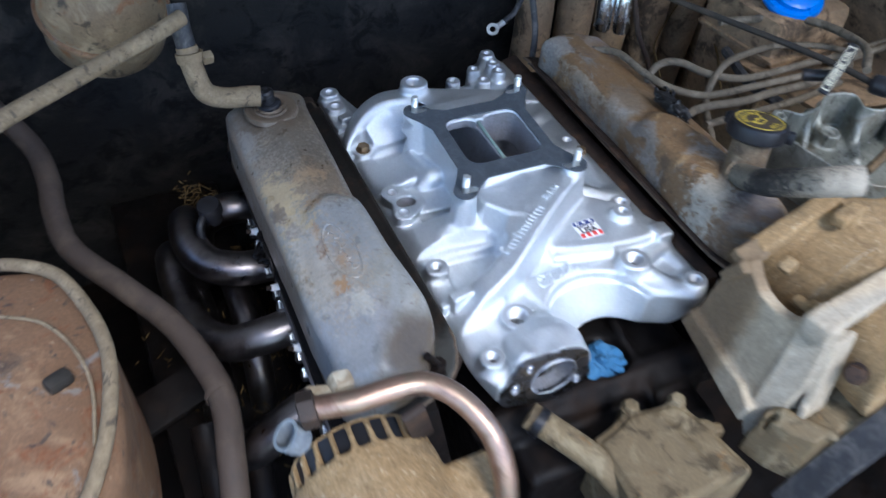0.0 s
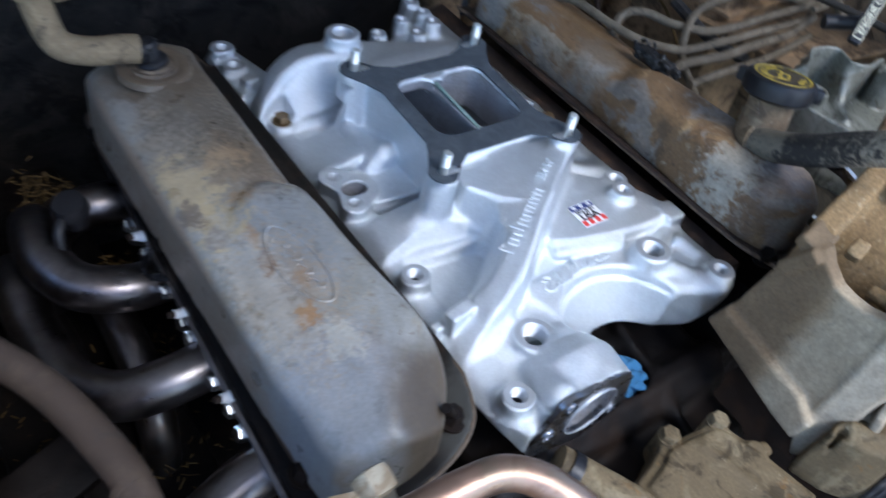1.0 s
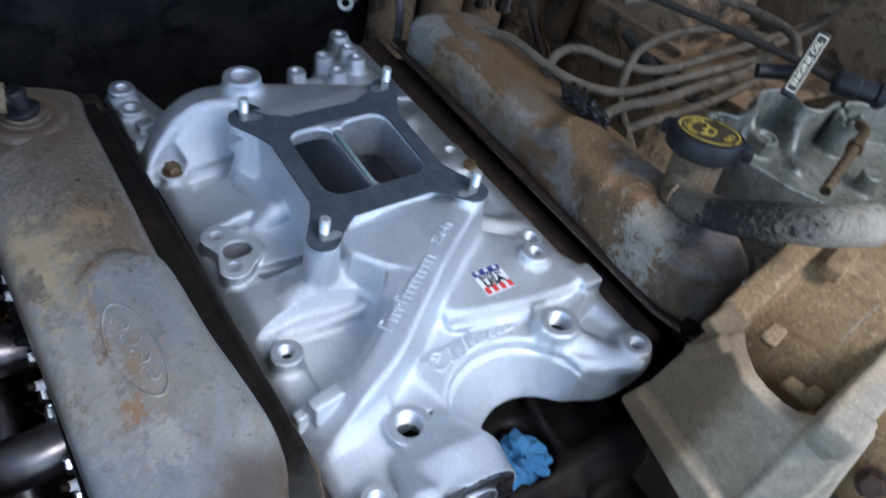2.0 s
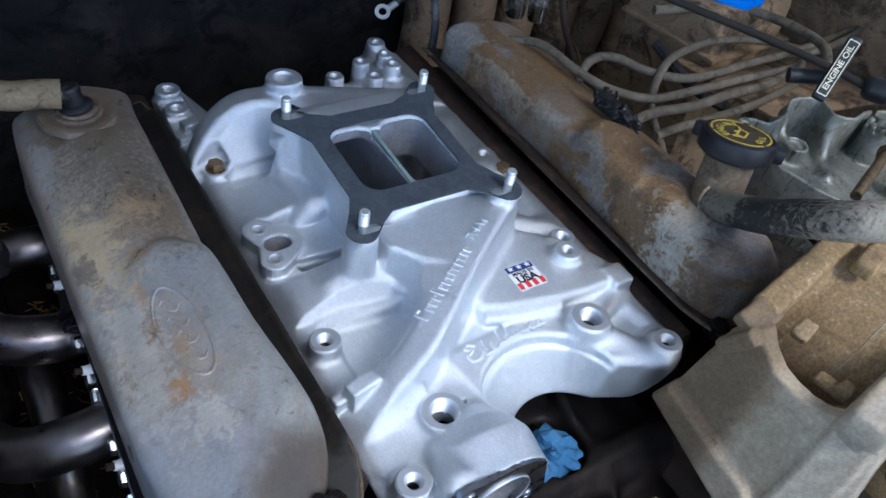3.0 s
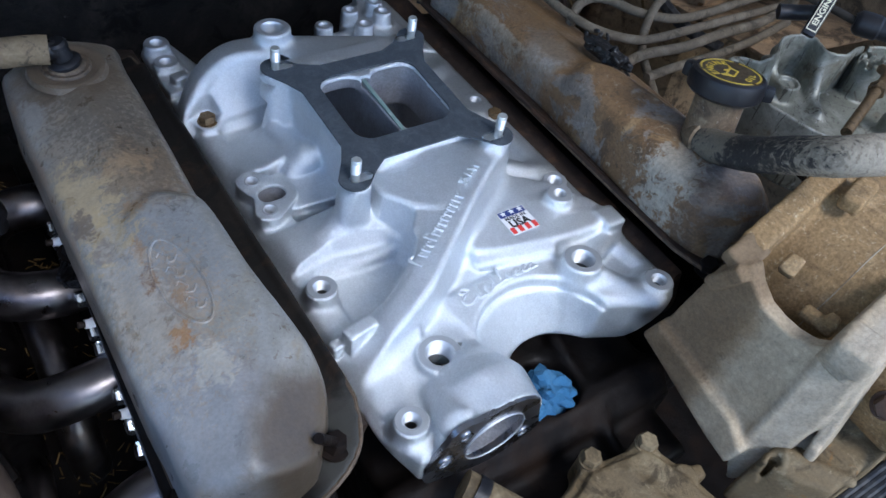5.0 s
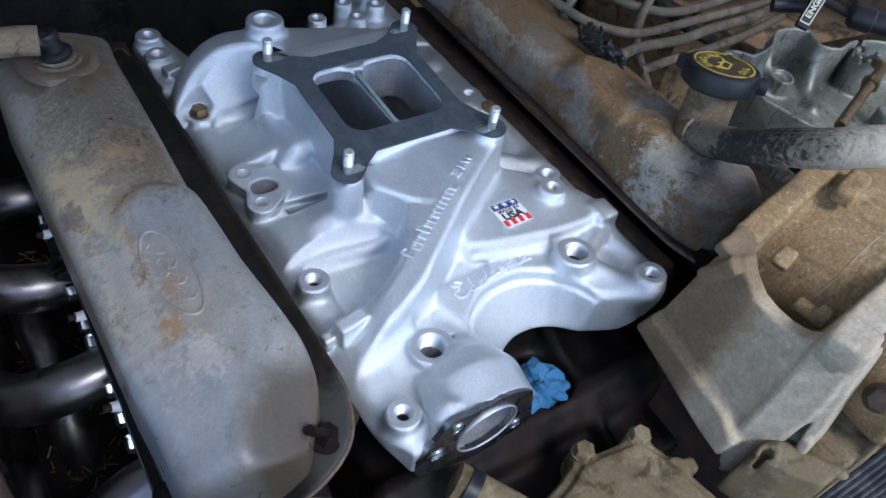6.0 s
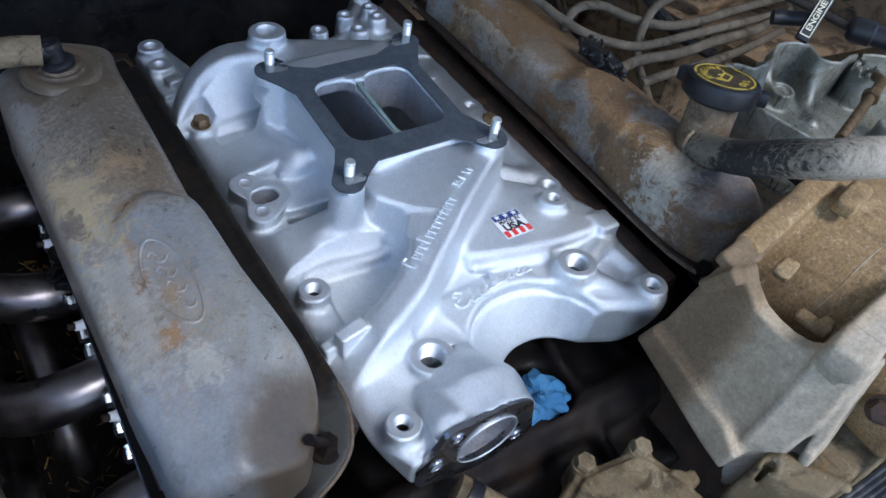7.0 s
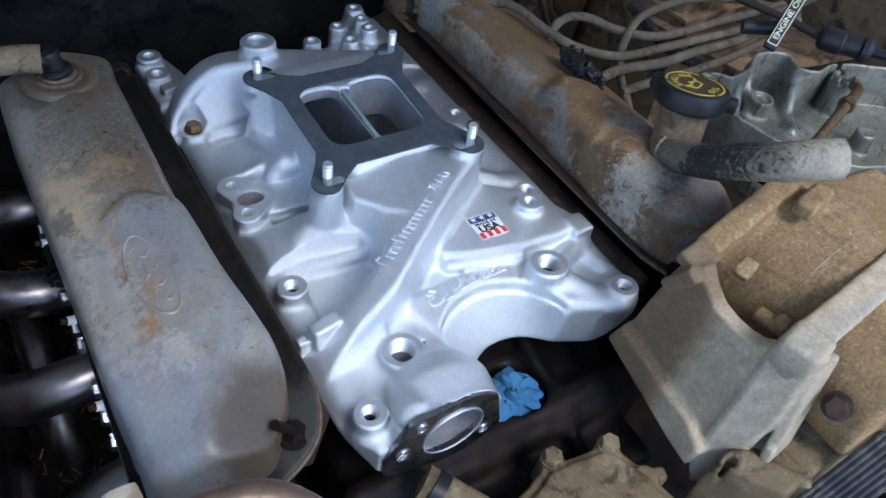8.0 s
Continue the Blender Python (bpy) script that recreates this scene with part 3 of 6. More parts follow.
        me.polygons.foreach_set("loop_start", np.arange(0, f.size, 4, dtype=np.int32))
        me.update(calc_edges=True)
        me.shade_smooth()
        return me


# ---- the setting ----
# Ground is out of view; kept pale to bounce light up into the bay.
ground = part("ground", block((60, 60, 0.1), (0, 0, -0.80), bevel=0), SOIL)
tagged(ground, "pale dry gritty ground under the vehicle", "ground", kind="structure")
firewall = part("wall_firewall", block((1.7, 0.03, 0.75), (0.05, 0.42, -0.10), (8, 0, 0), bevel=0.01), FIREWALL)
tagged(firewall, "sooty black painted firewall with dust specks", "firewall", kind="structure")
cowl = part("trim_cowl", block((1.7, 0.22, 0.03), (0.05, 0.52, 0.26), bevel=0.01), SHADE_TIN)
tagged(cowl, "dusty dark cowl panel above the firewall", "cowl", kind="structure")
# Unseen panel, added to shade the rear of the bay and reflect onto metal.
bonnet = part("ceiling_added_bonnet", block((1.8, 1.7, 0.02), (0.0, -0.08, 0.70), (-33, 0, 0), bevel=0.005), BONNET)
tagged(bonnet, "unseen pale blue-grey panel added over the bay as a raised bonnet", "bonnet", kind="structure")
for nm, x in (("wall_fender_a", -0.66), ("wall_fender_b", 0.72)):
    fw = part(nm, block((0.03, 1.5, 0.75 if x < 0 else 0.93), (x, -0.2, -0.22 if x < 0 else -0.13), (0, 10 if x < 0 else -10, 0), bevel=0.01), FENDER)
    tagged(fw, "dirty brown inner fender panel", "fender", kind="structure")
# Unseen dark panel, added to darken low reflections at the bay's front.
front = part("wall_added_front_panel", block((1.3, 0.05, 0.35), (0.0, -0.86, -0.33), (-4, 0, 0), bevel=0.01), SHADE_TIN)
tagged(front, "unseen dark panel added to close the bay's front", "radiator support", kind="structure")
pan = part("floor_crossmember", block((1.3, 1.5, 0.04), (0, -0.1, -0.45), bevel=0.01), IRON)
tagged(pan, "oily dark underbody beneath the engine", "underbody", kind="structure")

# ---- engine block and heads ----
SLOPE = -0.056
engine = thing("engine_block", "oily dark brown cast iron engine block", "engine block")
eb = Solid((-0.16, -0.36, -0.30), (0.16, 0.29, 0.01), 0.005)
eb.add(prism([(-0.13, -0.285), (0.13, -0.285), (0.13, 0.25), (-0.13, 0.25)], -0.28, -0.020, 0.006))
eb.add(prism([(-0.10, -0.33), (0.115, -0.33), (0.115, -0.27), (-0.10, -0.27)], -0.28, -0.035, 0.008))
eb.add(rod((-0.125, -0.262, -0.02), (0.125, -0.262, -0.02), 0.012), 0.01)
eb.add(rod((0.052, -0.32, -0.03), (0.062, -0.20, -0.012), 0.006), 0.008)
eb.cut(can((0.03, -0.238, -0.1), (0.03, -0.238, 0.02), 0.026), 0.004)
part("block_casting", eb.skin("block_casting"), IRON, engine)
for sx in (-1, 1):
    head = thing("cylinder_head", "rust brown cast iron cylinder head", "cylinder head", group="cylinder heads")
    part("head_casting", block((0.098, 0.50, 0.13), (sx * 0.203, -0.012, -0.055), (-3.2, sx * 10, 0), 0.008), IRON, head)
    part("gasket_rail", block((0.024, 0.475, 0.056), (sx * 0.1545, 0.007, 0.0130), (-3.2, sx * -14, 0), 0.003), RUSTY_EDGE, head)

# ---- intake manifold ----
manifold = thing("intake_manifold", "new bare cast aluminium four-barrel intake manifold", "intake manifold")
mf = Solid((-0.150, -0.290, -0.012), (0.152, 0.262, 0.118), 0.0013)
OUT = [(-0.138, -0.236), (-0.118, -0.270), (-0.030, -0.270), (-0.020, -0.252), (-0.012, -0.244), (0.006, -0.226), (0.020, -0.213), (0.035, -0.210), (0.055, -0.214),
       (0.070, -0.224), (0.096, -0.236), (0.118, -0.243), (0.132, -0.243), (0.142, -0.232), (0.140, 0.236), (0.128, 0.246), (0.096, 0.246), (0.060, 0.190), (0.030, 0.178),
       (-0.040, 0.180), (-0.090, 0.186), (-0.104, 0.238), (-0.130, 0.240), (-0.138, 0.230)]
mf.add(prism(OUT, -0.006, 0.0425, 0.005, 0.02), 0.001)
mf.add(prism([(-0.138, 0.146), (-0.125, 0.164), (-0.104, 0.182), (-0.108, 0.232), (-0.128, 0.238), (-0.138, 0.228)], 0.0, 0.0455, 0.002, 0.05), 0.003)
mf.add(prism([(0.138, 0.12), (0.138, 0.215), (0.131, 0.250), (0.116, 0.258), (0.102, 0.250), (0.074, 0.200), (0.060, 0.15)], 0.0, 0.0450, 0.003, 0.05), 0.003)
mf.cut(prism([(0.070, -0.062), (0.080, -0.080), (0.112, -0.094), (0.121, -0.080), (0.121, 0.000), (0.070, 0.000)], 0.030, 0.08, 0.004, -0.2), 0.008)
# plenum box and carburettor pad (the pad is level while the rails slope)
pad_top = lambda x, y: 0.1035 + 0.056 * y


def smooth_loop(pts, steps=4):
    """A closed outline rounded through its points."""
    n = len(pts)
    out = []
    for i in range(n):
        p0, p1, p2, p3 = (np.array(pts[(i + j - 1) % n], float) for j in range(4))
        for k in range(steps):
            t = k / steps
            out.append(tuple(0.5 * (2 * p1 + (p2 - p0) * t + (2 * p0 - 5 * p1 + 4 * p2 - p3) * t * t + (3 * p1 - p0 - 3 * p2 + p3) * t ** 3)))
    return out


mf.add(prism([(-0.056, -0.052), (0.056, -0.052), (0.056, 0.085), (-0.056, 0.085)], 0.02, lambda x, y: pad_top(x, y) - 0.004, 0.004, -0.03), 0.006)
mf.add(prism(round_rect(-0.056, -0.053, 0.056, 0.064, 0.01), 0.08, pad_top, 0.002), 0.004)
for sx in (-1, 1):
    for sy in (-1, 1):
        x, y = sx * 0.0655, sy * 0.0714
        mf.add(can((x, y, 0.02), (x, y, pad_top(0, y)), 0.0160, 0.0125, 0.002), 0.008)
# long front runner from the pad down to the side rail, with its flat lettered top
runner_top = lambda x, y: np.minimum(0.0925, 0.0910 + 0.17 * x) - 10.0 * np.maximum(0, -0.086 - x) ** 2
mf.add(prism([(-0.034, -0.050), (0.076, -0.056), (0.075, -0.074), (0.064, -0.088), (0.040, -0.1045), (0.004, -0.131), (-0.031, -0.157), (-0.055, -0.175),
              (-0.085, -0.190), (-0.126, -0.198), (-0.126, -0.172), (-0.108, -0.166), (-0.090, -0.156), (-0.062, -0.134), (-0.036, -0.106)],
             0.0, runner_top, 0.005, 0.14, 0.072), 0.006)
# corner between the stud column and the runner, with a low ledge at its foot
mf.add(prism([(-0.050, -0.056), (-0.0475, -0.083), (-0.031, -0.105), (-0.012, -0.118), (0.010, -0.070)], 0.0, 0.088, 0.004, 0.04, 0.08), 0.004)
mf.add(prism([(-0.060, -0.070), (-0.0515, -0.0875), (-0.041, -0.110), (-0.018, -0.125), (-0.016, -0.070)], 0.0, 0.0535, 0.0035, 0.04), 0.004)
# second front runner, under the label
mf.add(prism(smooth_loop([(0.030, -0.085), (0.075, -0.075), (0.118, -0.112), (0.136, -0.150), (0.128, -0.166), (0.085, -0.167), (0.045, -0.160), (0.012, -0.152), (0.000, -0.138)]),
             0.0, 0.0585, 0.005, 0.05), 0.008)
# front deck round the distributor opening
mf.add(prism([(-0.050, -0.165), (0.130, -0.150), (0.138, -0.230), (0.128, -0.241), (0.112, -0.240), (0.090, -0.230), (0.070, -0.224), (0.055, -0.214), (0.035, -0.210), (0.020, -0.213), (0.006, -0.226), (-0.012, -0.244), (-0.030, -0.245)],
             0.0, lambda x, y: 0.048 - 0.10 * np.maximum(0, x - 0.06), 0.005, 0.04), 0.006)
mf.add(prism([(-0.134, -0.185), (-0.045, -0.172), (-0.022, -0.262), (-0.116, -0.266), (-0.134, -0.234)], 0.0, 0.042, 0.005, 0.04), 0.006)
mf.cut(can((0.0165, -0.2370, 0.0365), (0.0165, -0.2370, 0.080), 0.0590, 0.0610, 0.0005), 0.005)
mf.cut(funnel((0.0335, -0.2510, -0.012), 0.0440, (0.0160, -0.2385, 0.0400), 0.0585), 0.0025)
mf.cut(prism([(0.096, -0.184), (0.120, -0.172), (0.126, -0.204), (0.103, -0.213)], 0.036, 0.08, 0.003, -0.3), 0.008)
# ribs of the front deck
mf.add(rod((-0.130, -0.196, 0.040), (-0.078, -0.190, 0.052), 0.007, 0.006), 0.008)
mf.add(rod((-0.092, -0.198, 0.040), (-0.076, -0.236, 0.040), 0.007, 0.006), 0.010)
mf.add(rod((0.084, -0.200, 0.045), (0.118, -0.236, 0.034), 0.010, 0.008), 0.008)
mf.add(rod((0.090, -0.186, 0.047), (0.128, -0.168, 0.042), 0.008), 0.008)
mf.add(rod((0.006, -0.152, 0.050), (0.064, -0.164, 0.050), 0.005), 0.006)
# thermostat neck
mf.add(can((-0.0600, -0.278, 0.033), (-0.0575, -0.244, 0.032), 0.0380, 0.0365, 0.002), 0.008)
mf.add(rod((-0.0575, -0.242, 0.032), (-0.054, -0.216, 0.020), 0.0360, 0.026), 0.012)
mf.add(rod((-0.092, -0.262, 0.058), (-0.088, -0.236, 0.050), 0.0115, 0.008), 0.006)
mf.add(prism([(-0.130, -0.240), (-0.118, -0.272), (-0.096, -0.272), (-0.090, -0.245), (-0.105, -0.225)], 0.010, lambda x, y: 0.042 + 0 * x, 0.004, 0.03), 0.008)
# rear runner: a plateau that curls round to the rail
mf.add(prism(smooth_loop([(0.064, 0.070), (0.062, 0.104), (0.026, 0.121), (-0.020, 0.139), (-0.056, 0.150), (-0.092, 0.151), (-0.120, 0.142), (-0.139, 0.122), (-0.139, 0.102),
              (-0.124, 0.108), (-0.106, 0.116), (-0.082, 0.117), (-0.052, 0.106), (-0.030, 0.070)]),
             0.0, lambda x, y: 0.0945 - 9.0 * np.maximum(0, -0.070 - x) ** 2, 0.008, 0.03), 0.014)
mf.add(prism([(0.04, 0.08), (0.10, 0.10), (0.128, 0.150), (0.120, 0.235), (0.098, 0.238), (0.060, 0.170), (0.02, 0.150)], 0.0, 0.048, 0.005, 0.05), 0.008)
mf.add(rod((0.075, 0.200, 0.046), (0.112, 0.244, 0.044), 0.005), 0.004)
mf.add(rod((0.040, 0.190, 0.030), (0.075, 0.186, 0.040), 0.010), 0.006)
# side runners and humps between plenum and rails
# wall of the rear runner down to its sharp foot, then a sunk pocket
mf.add(prism(smooth_loop([(-0.1035, 0.0935), (-0.091, 0.0940), (-0.070, 0.0950), (-0.045, 0.0955), (-0.045, 0.138), (-0.085, 0.144), (-0.118, 0.138), (-0.128, 0.122), (-0.112, 0.108)]), 0.0, lambda x, y: np.minimum(0.084 - 12.0 * np.maximum(0, -0.078 - x) ** 2, 0.0515 + 1.35 * (y - 0.0950)), 0.002, 0.02), 0.009)
mf.add(rod((-0.1060, 0.0955, 0.0485), (-0.066, 0.0955, 0.0520), 0.0036), 0.004)
mf.cut(prism([(-0.112, 0.0890), (-0.109, 0.0740), (-0.076, 0.0760), (-0.052, 0.0780), (-0.052, 0.0925), (-0.091, 0.0910)], 0.0375, 0.08, 0.003, -0.25), 0.004)
# middle runner: a sloping roof with a thick ridge against the plenum
mf.add(prism([(-0.136, 0.066), (-0.108, 0.0725), (-0.077, 0.0745), (-0.050, 0.076), (-0.050, 0.002), (-0.074, -0.001), (-0.084, 0.0130), (-0.101, 0.0130), (-0.122, 0.0200), (-0.136, 0.030)], 0.0,
             lambda x, y: np.minimum(0.0640, 0.0640 + 0.34 * (x + 0.074)) - 0.26 * np.maximum(0, y - 0.022), 0.003, 0.05, 0.05), 0.003)
mf.add(rod((-0.0755, 0.054, 0.0560), (-0.0665, 0.008, 0.0590), 0.0080, 0.0105), 0.003)
mf.add(rod((-0.0665, 0.008, 0.0590), (-0.0800, 0.006, 0.0490), 0.0105, 0.0080), 0.008)
# block of the exhaust crossover beside the pad
mf.add(prism([(-0.100, 0.0120), (-0.058, 0.0110), (-0.052, -0.0400), (-0.0595, -0.0410), (-0.1000, -0.0355)], 0.0, lambda x, y: 0.0505 + 0.10 * (x + 0.075), 0.0015, 0.02), 0.0015)
mf.cut(prism([(-0.099, -0.0362), (-0.057, -0.0420), (-0.056, -0.0470), (-0.098, -0.0430)], 0.030, 0.07, 0.001, -0.06), 0.0025)
# front side runner: roof that rolls over a curved brow into the front pocket
mf.add(prism([(-0.136, -0.046), (-0.060, -0.046), (-0.046, -0.055), (-0.040, -0.108), (-0.067, -0.1050), (-0.0985, -0.1020), (-0.118, -0.103), (-0.136, -0.098)], 0.0,
             lambda x, y: np.minimum(np.minimum(0.0580, 0.0465 + 0.17 * (x + 0.136)), 0.0340 + 2.3 * (y + 0.0925 + 0.20 * np.abs(x + 0.090))), 0.010, 0.03), 0.006)
mf.add(rod((-0.0985, -0.1025, 0.0310), (-0.043, -0.1065, 0.0420), 0.0040, 0.0055), 0.008)
mf.add(rod((-0.088, -0.0730, 0.0460), (-0.066, -0.0690, 0.0545), 0.0090, 0.0110), 0.010)
mf.cut(prism([(-0.106, -0.103), (-0.0985, -0.104), (-0.067, -0.106), (-0.044, -0.108), (-0.040, -0.118), (-0.066, -0.141), (-0.092, -0.157), (-0.104, -0.160), (-0.104, -0.135)], 0.0330, 0.08, 0.004, -0.20), 0.007)
for y0, y1 in ((-0.045, -0.075), (0.015, 0.02), (0.075, 0.10)):
    mf.add(rod((0.058, y0, 0.046), (0.124, y1, 0.028), 0.016, 0.014), 0.010)
# rail edge rolls down towards the cover
mf.cut((lambda X, Y, Z: (0.1685 + X - Z) / 1.41 + 0 * Y, (-0.150, -0.290, 0.010), (-0.080, 0.086, 0.090)), 0.004)
# vacuum pad, lugs and bosses
mf.add(prism(arc(-0.1072, -0.0145, 0.0205, -48, 62) + arc(-0.1170, 0.0050, 0.0130, 62, 210) + [(-0.1235, -0.0140)] + arc(-0.1165, -0.0318, 0.0125, 150, 312), 0.0, 0.0535, 0.0006, 0.01), 0.0012)
mf.cut(prism(smooth_loop([(-0.1165, -0.0215), (-0.1060, -0.0232), (-0.0975, -0.0195), (-0.0975, -0.0110), (-0.1050, -0.0062), (-0.1155, -0.0080), (-0.1190, -0.0150)]), -0.02, 0.06, 0.001), 0.001)
for y in (0.0045, -0.0318):
    mf.cut(can((-0.1165, y, 0.03), (-0.1165, y, 0.06), 0.0050, 0.0050, 0.0003), 0.0006)
mf.add(box((-0.1125, -0.1735, 0.0525), (0.0115, 0.0060, 0.0150), 0.0015, (0, -4, 10)), 0.0015)
mf.add(box((-0.1260, -0.1700, 0.044), (0.0075, 0.0045, 0.0090), 0.0012, (0, 0, 10)), 0.0015)
mf.add(box((-0.1195, 0.1640, 0.0440), (0.0080, 0.0065, 0.0115), 0.0015, (0, 0, 12)), 0.002)
mf.add(box((-0.1285, 0.1560, 0.0400), (0.0075, 0.0080, 0.0080), 0.0015, (0, 0, 12)), 0.002)
mf.add(box((0.128, -0.160, 0.046), (0.010, 0.011, 0.014), 0.003), 0.004)
BOSSES = [(-0.115, -0.248, 0.056, 0.0120, 0.0055), (-0.116, -0.122, 0.054, 0.0120, 0.0055), (-0.122, 0.223, 0.0545, 0.0120, 0.0050), (-0.123, 0.193, 0.052, 0.0118, 0.0050),
          (0.126, -0.228, 0.048, 0.0125, 0.0055), (0.074, -0.190, 0.061, 0.0160, 0.0086), (-0.071, -0.212, 0.056, 0.0165, 0.0098), (0.099, -0.126, 0.0665, 0.0115, 0.0045),
          (0.113, -0.105, 0.058, 0.0115, 0.0055), (-0.041, 0.134, 0.1055, 0.0165, 0.0090), (0.1035, 0.184, 0.0640, 0.0095, 0.0038), (0.0740, 0.169, 0.0640, 0.0095, 0.0038),
          (0.0730, 0.199, 0.0635, 0.0090, 0.0036), (0.1175, 0.248, 0.0520, 0.0105, 0.0042), (0.1050, 0.205, 0.0635, 0.0088, 0.0036), (0.0400, 0.192, 0.0560, 0.0095, 0.0042),
          (0.127, 0.035, 0.043, 0.0110, 0.0050), (-0.1185, 0.0985, 0.048, 0.0120, 0.0)]
for x, y, w, r, b in BOSSES:
    mf.add(can((x, y, 0.005), (x, y, w), r * 1.22, r, 0.0012), 0.005)
for x, y, w, r, b in BOSSES:
    if b:
        mf.cut(can((x, y, w - 0.085 if b > 0.005 else w - 0.03), (x, y, w + 0.01), b, b, 0.0005), 0.001)
# openings: two barrels' wells with the divider between, water outlet bore and faced front
mf.cut(prism(round_rect(-0.043, -0.040, -0.0035, 0.042, 0.014), -0.03, 0.13, 0.003), 0.003)
mf.cut(box((-0.0265, 0.042, 0.027), (0.0230, 0.082, 0.066), 0.006), 0.002)
mf.cut(prism(round_rect(0.0030, -0.040, 0.047, 0.042, 0.014), -0.03, 0.13, 0.003), 0.003)
mf.cut(box((0.0275, 0.000, 0.005), (0.0240, 0.052, 0.055), 0.010), 0.004)
mf.cut(prism([(-0.004, -0.038), (0.0035, -0.038), (0.0035, 0.037), (-0.004, 0.037)], 0.0975, 0.13, 0.001), 0.001)
mf.cut(box((-0.06, -0.292, 0.05), (0.10, 0.020, 0.09), 0.001), 0.001)
mf.cut(can((-0.063, -0.30, 0.034), (-0.060, -0.205, 0.028), 0.0232, 0.0215, 0.002), 0.002)
mf.cut(rod((-0.060, -0.225, 0.028), (-0.058, -0.200, -0.02), 0.019), 0.004)
mf.cut(rod((-0.061, -0.232, 0.014), (-0.058, -0.208, -0.030), 0.022), 0.004)
# the flanks lean in below the rails, down to the heads
mf.cut((lambda X, Y, Z: 0.1342 + X + 0 * Y - 0.9 * (0.0350 - Z), (-0.150, -0.290, -0.012), (-0.08, 0.262, 0.06)), 0.002)
mf.cut((lambda X, Y, Z: 0.1390 - X + 0 * Y - 0.9 * (0.0350 - Z), (0.08, -0.290, -0.012), (0.152, 0.262, 0.06)), 0.002)
casting = mf.skin("casting", SLOPE)
casting_ob = part("casting", casting, CAST, manifold)
# the sand-cored insides (wells, water outlet, crossover port) get a rougher grey, their shade painted in
casting.materials.append(SHADED_CAST)
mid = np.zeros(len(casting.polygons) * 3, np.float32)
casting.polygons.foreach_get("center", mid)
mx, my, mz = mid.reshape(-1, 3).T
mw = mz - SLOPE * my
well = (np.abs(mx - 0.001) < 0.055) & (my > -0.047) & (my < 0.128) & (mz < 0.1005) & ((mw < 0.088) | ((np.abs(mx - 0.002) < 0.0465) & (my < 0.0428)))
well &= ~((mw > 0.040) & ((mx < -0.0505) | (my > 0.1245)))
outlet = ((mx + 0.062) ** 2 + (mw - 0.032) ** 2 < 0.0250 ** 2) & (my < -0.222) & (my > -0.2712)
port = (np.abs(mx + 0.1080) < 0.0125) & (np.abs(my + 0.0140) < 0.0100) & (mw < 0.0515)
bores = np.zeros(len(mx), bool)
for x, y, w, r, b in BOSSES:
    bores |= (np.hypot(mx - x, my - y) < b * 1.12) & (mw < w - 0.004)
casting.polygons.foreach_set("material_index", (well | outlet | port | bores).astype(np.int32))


def on_rail(x, y, w):
    return (x, y, w + SLOPE * y)


def boss_ring(r, b):
    """The machined top of a boss and the threaded bore inside it."""
    prof = [(r * 0.93, 0.0), (r * 0.90, 0.0005), (b + 0.0010, 0.0005), (b + 0.0002, -0.0006)]
    z = -0.0012
    while z > -0.008:
        prof += [(b - 0.0009, z - 0.0005), (b, z - 0.0011)]
        z -= 0.0013
    prof += [(b + 0.0012, z), (b + 0.0014, -0.0010), (r * 0.9, -0.0010)]
    return as_mesh("machined_boss", lathe(prof, 28))


AX = (0, 0.056, 1)
for x, y, w, r, b in BOSSES:
    if b:
        o = part("machined_boss", boss_ring(r, b), MACHINED, casting_ob)
        o.matrix_basis = frame_at(on_rail(x, y, w + 0.0002), (1, 0, 0), AX)
for x, y in ((-0.1165, 0.0045), (-0.1165, -0.0318)):
    o = part("bolt_hole", as_mesh("bolt_hole", lathe([(0.0050, 0.0), (0.0064, 0.0), (0.0062, 0.0004), (0.0052, 0.0004), (0.0044, -0.0006), (0.0043, -0.012), (0.0050, -0.012)], 20)), MACHINED, manifold)
    o.matrix_basis = frame_at(on_rail(x, y, 0.0536), (1, 0, 0), AX)
# faced front of the water outlet, with its bolt holes
FACE = arc(-0.091, 0.073, 0.0125, 60, 175) + [(-0.117, 0.048)] + arc(-0.104, 0.034, 0.012, 190, 250) + arc(-0.06, 0.048, 0.040, 245, 290) + arc(-0.034, 0.031, 0.0135, 290, 380) + arc(-0.060, 0.048, 0.0375, 38, 105)
circ = lambda cx, cy, r, n=28: arc(cx, cy, r, 0, 360 * (n - 1) / n, n - 1)
face = flat_plate("outlet_face", [FACE, circ(-0.0632, 0.0492, 0.0241, 48), circ(-0.091, 0.073, 0.0042, 14), circ(-0.035, 0.030, 0.0042, 14), circ(-0.102, 0.046, 0.0052, 14)], 0.004)
part("outlet_face", face, FACED, manifold, "dark faced sealing flange of the water outlet").matrix_basis = frame_at((0, -0.2722, 0), (1, 0, 0), (0, -1, 0)) @ Matrix.Diagonal((1, 1, 1, 1))
part("outlet_lip", lathe([(0.0234, 0.0022), (0.0241, 0.0020), (0.0241, 0.0030), (0.0239, 0.0033), (0.0235, 0.0030)], 48, (-0.0632, -0.2722, 0.0492), (0, -1, 0)), MACHINED, manifold, "bright chamfer of the water outlet")
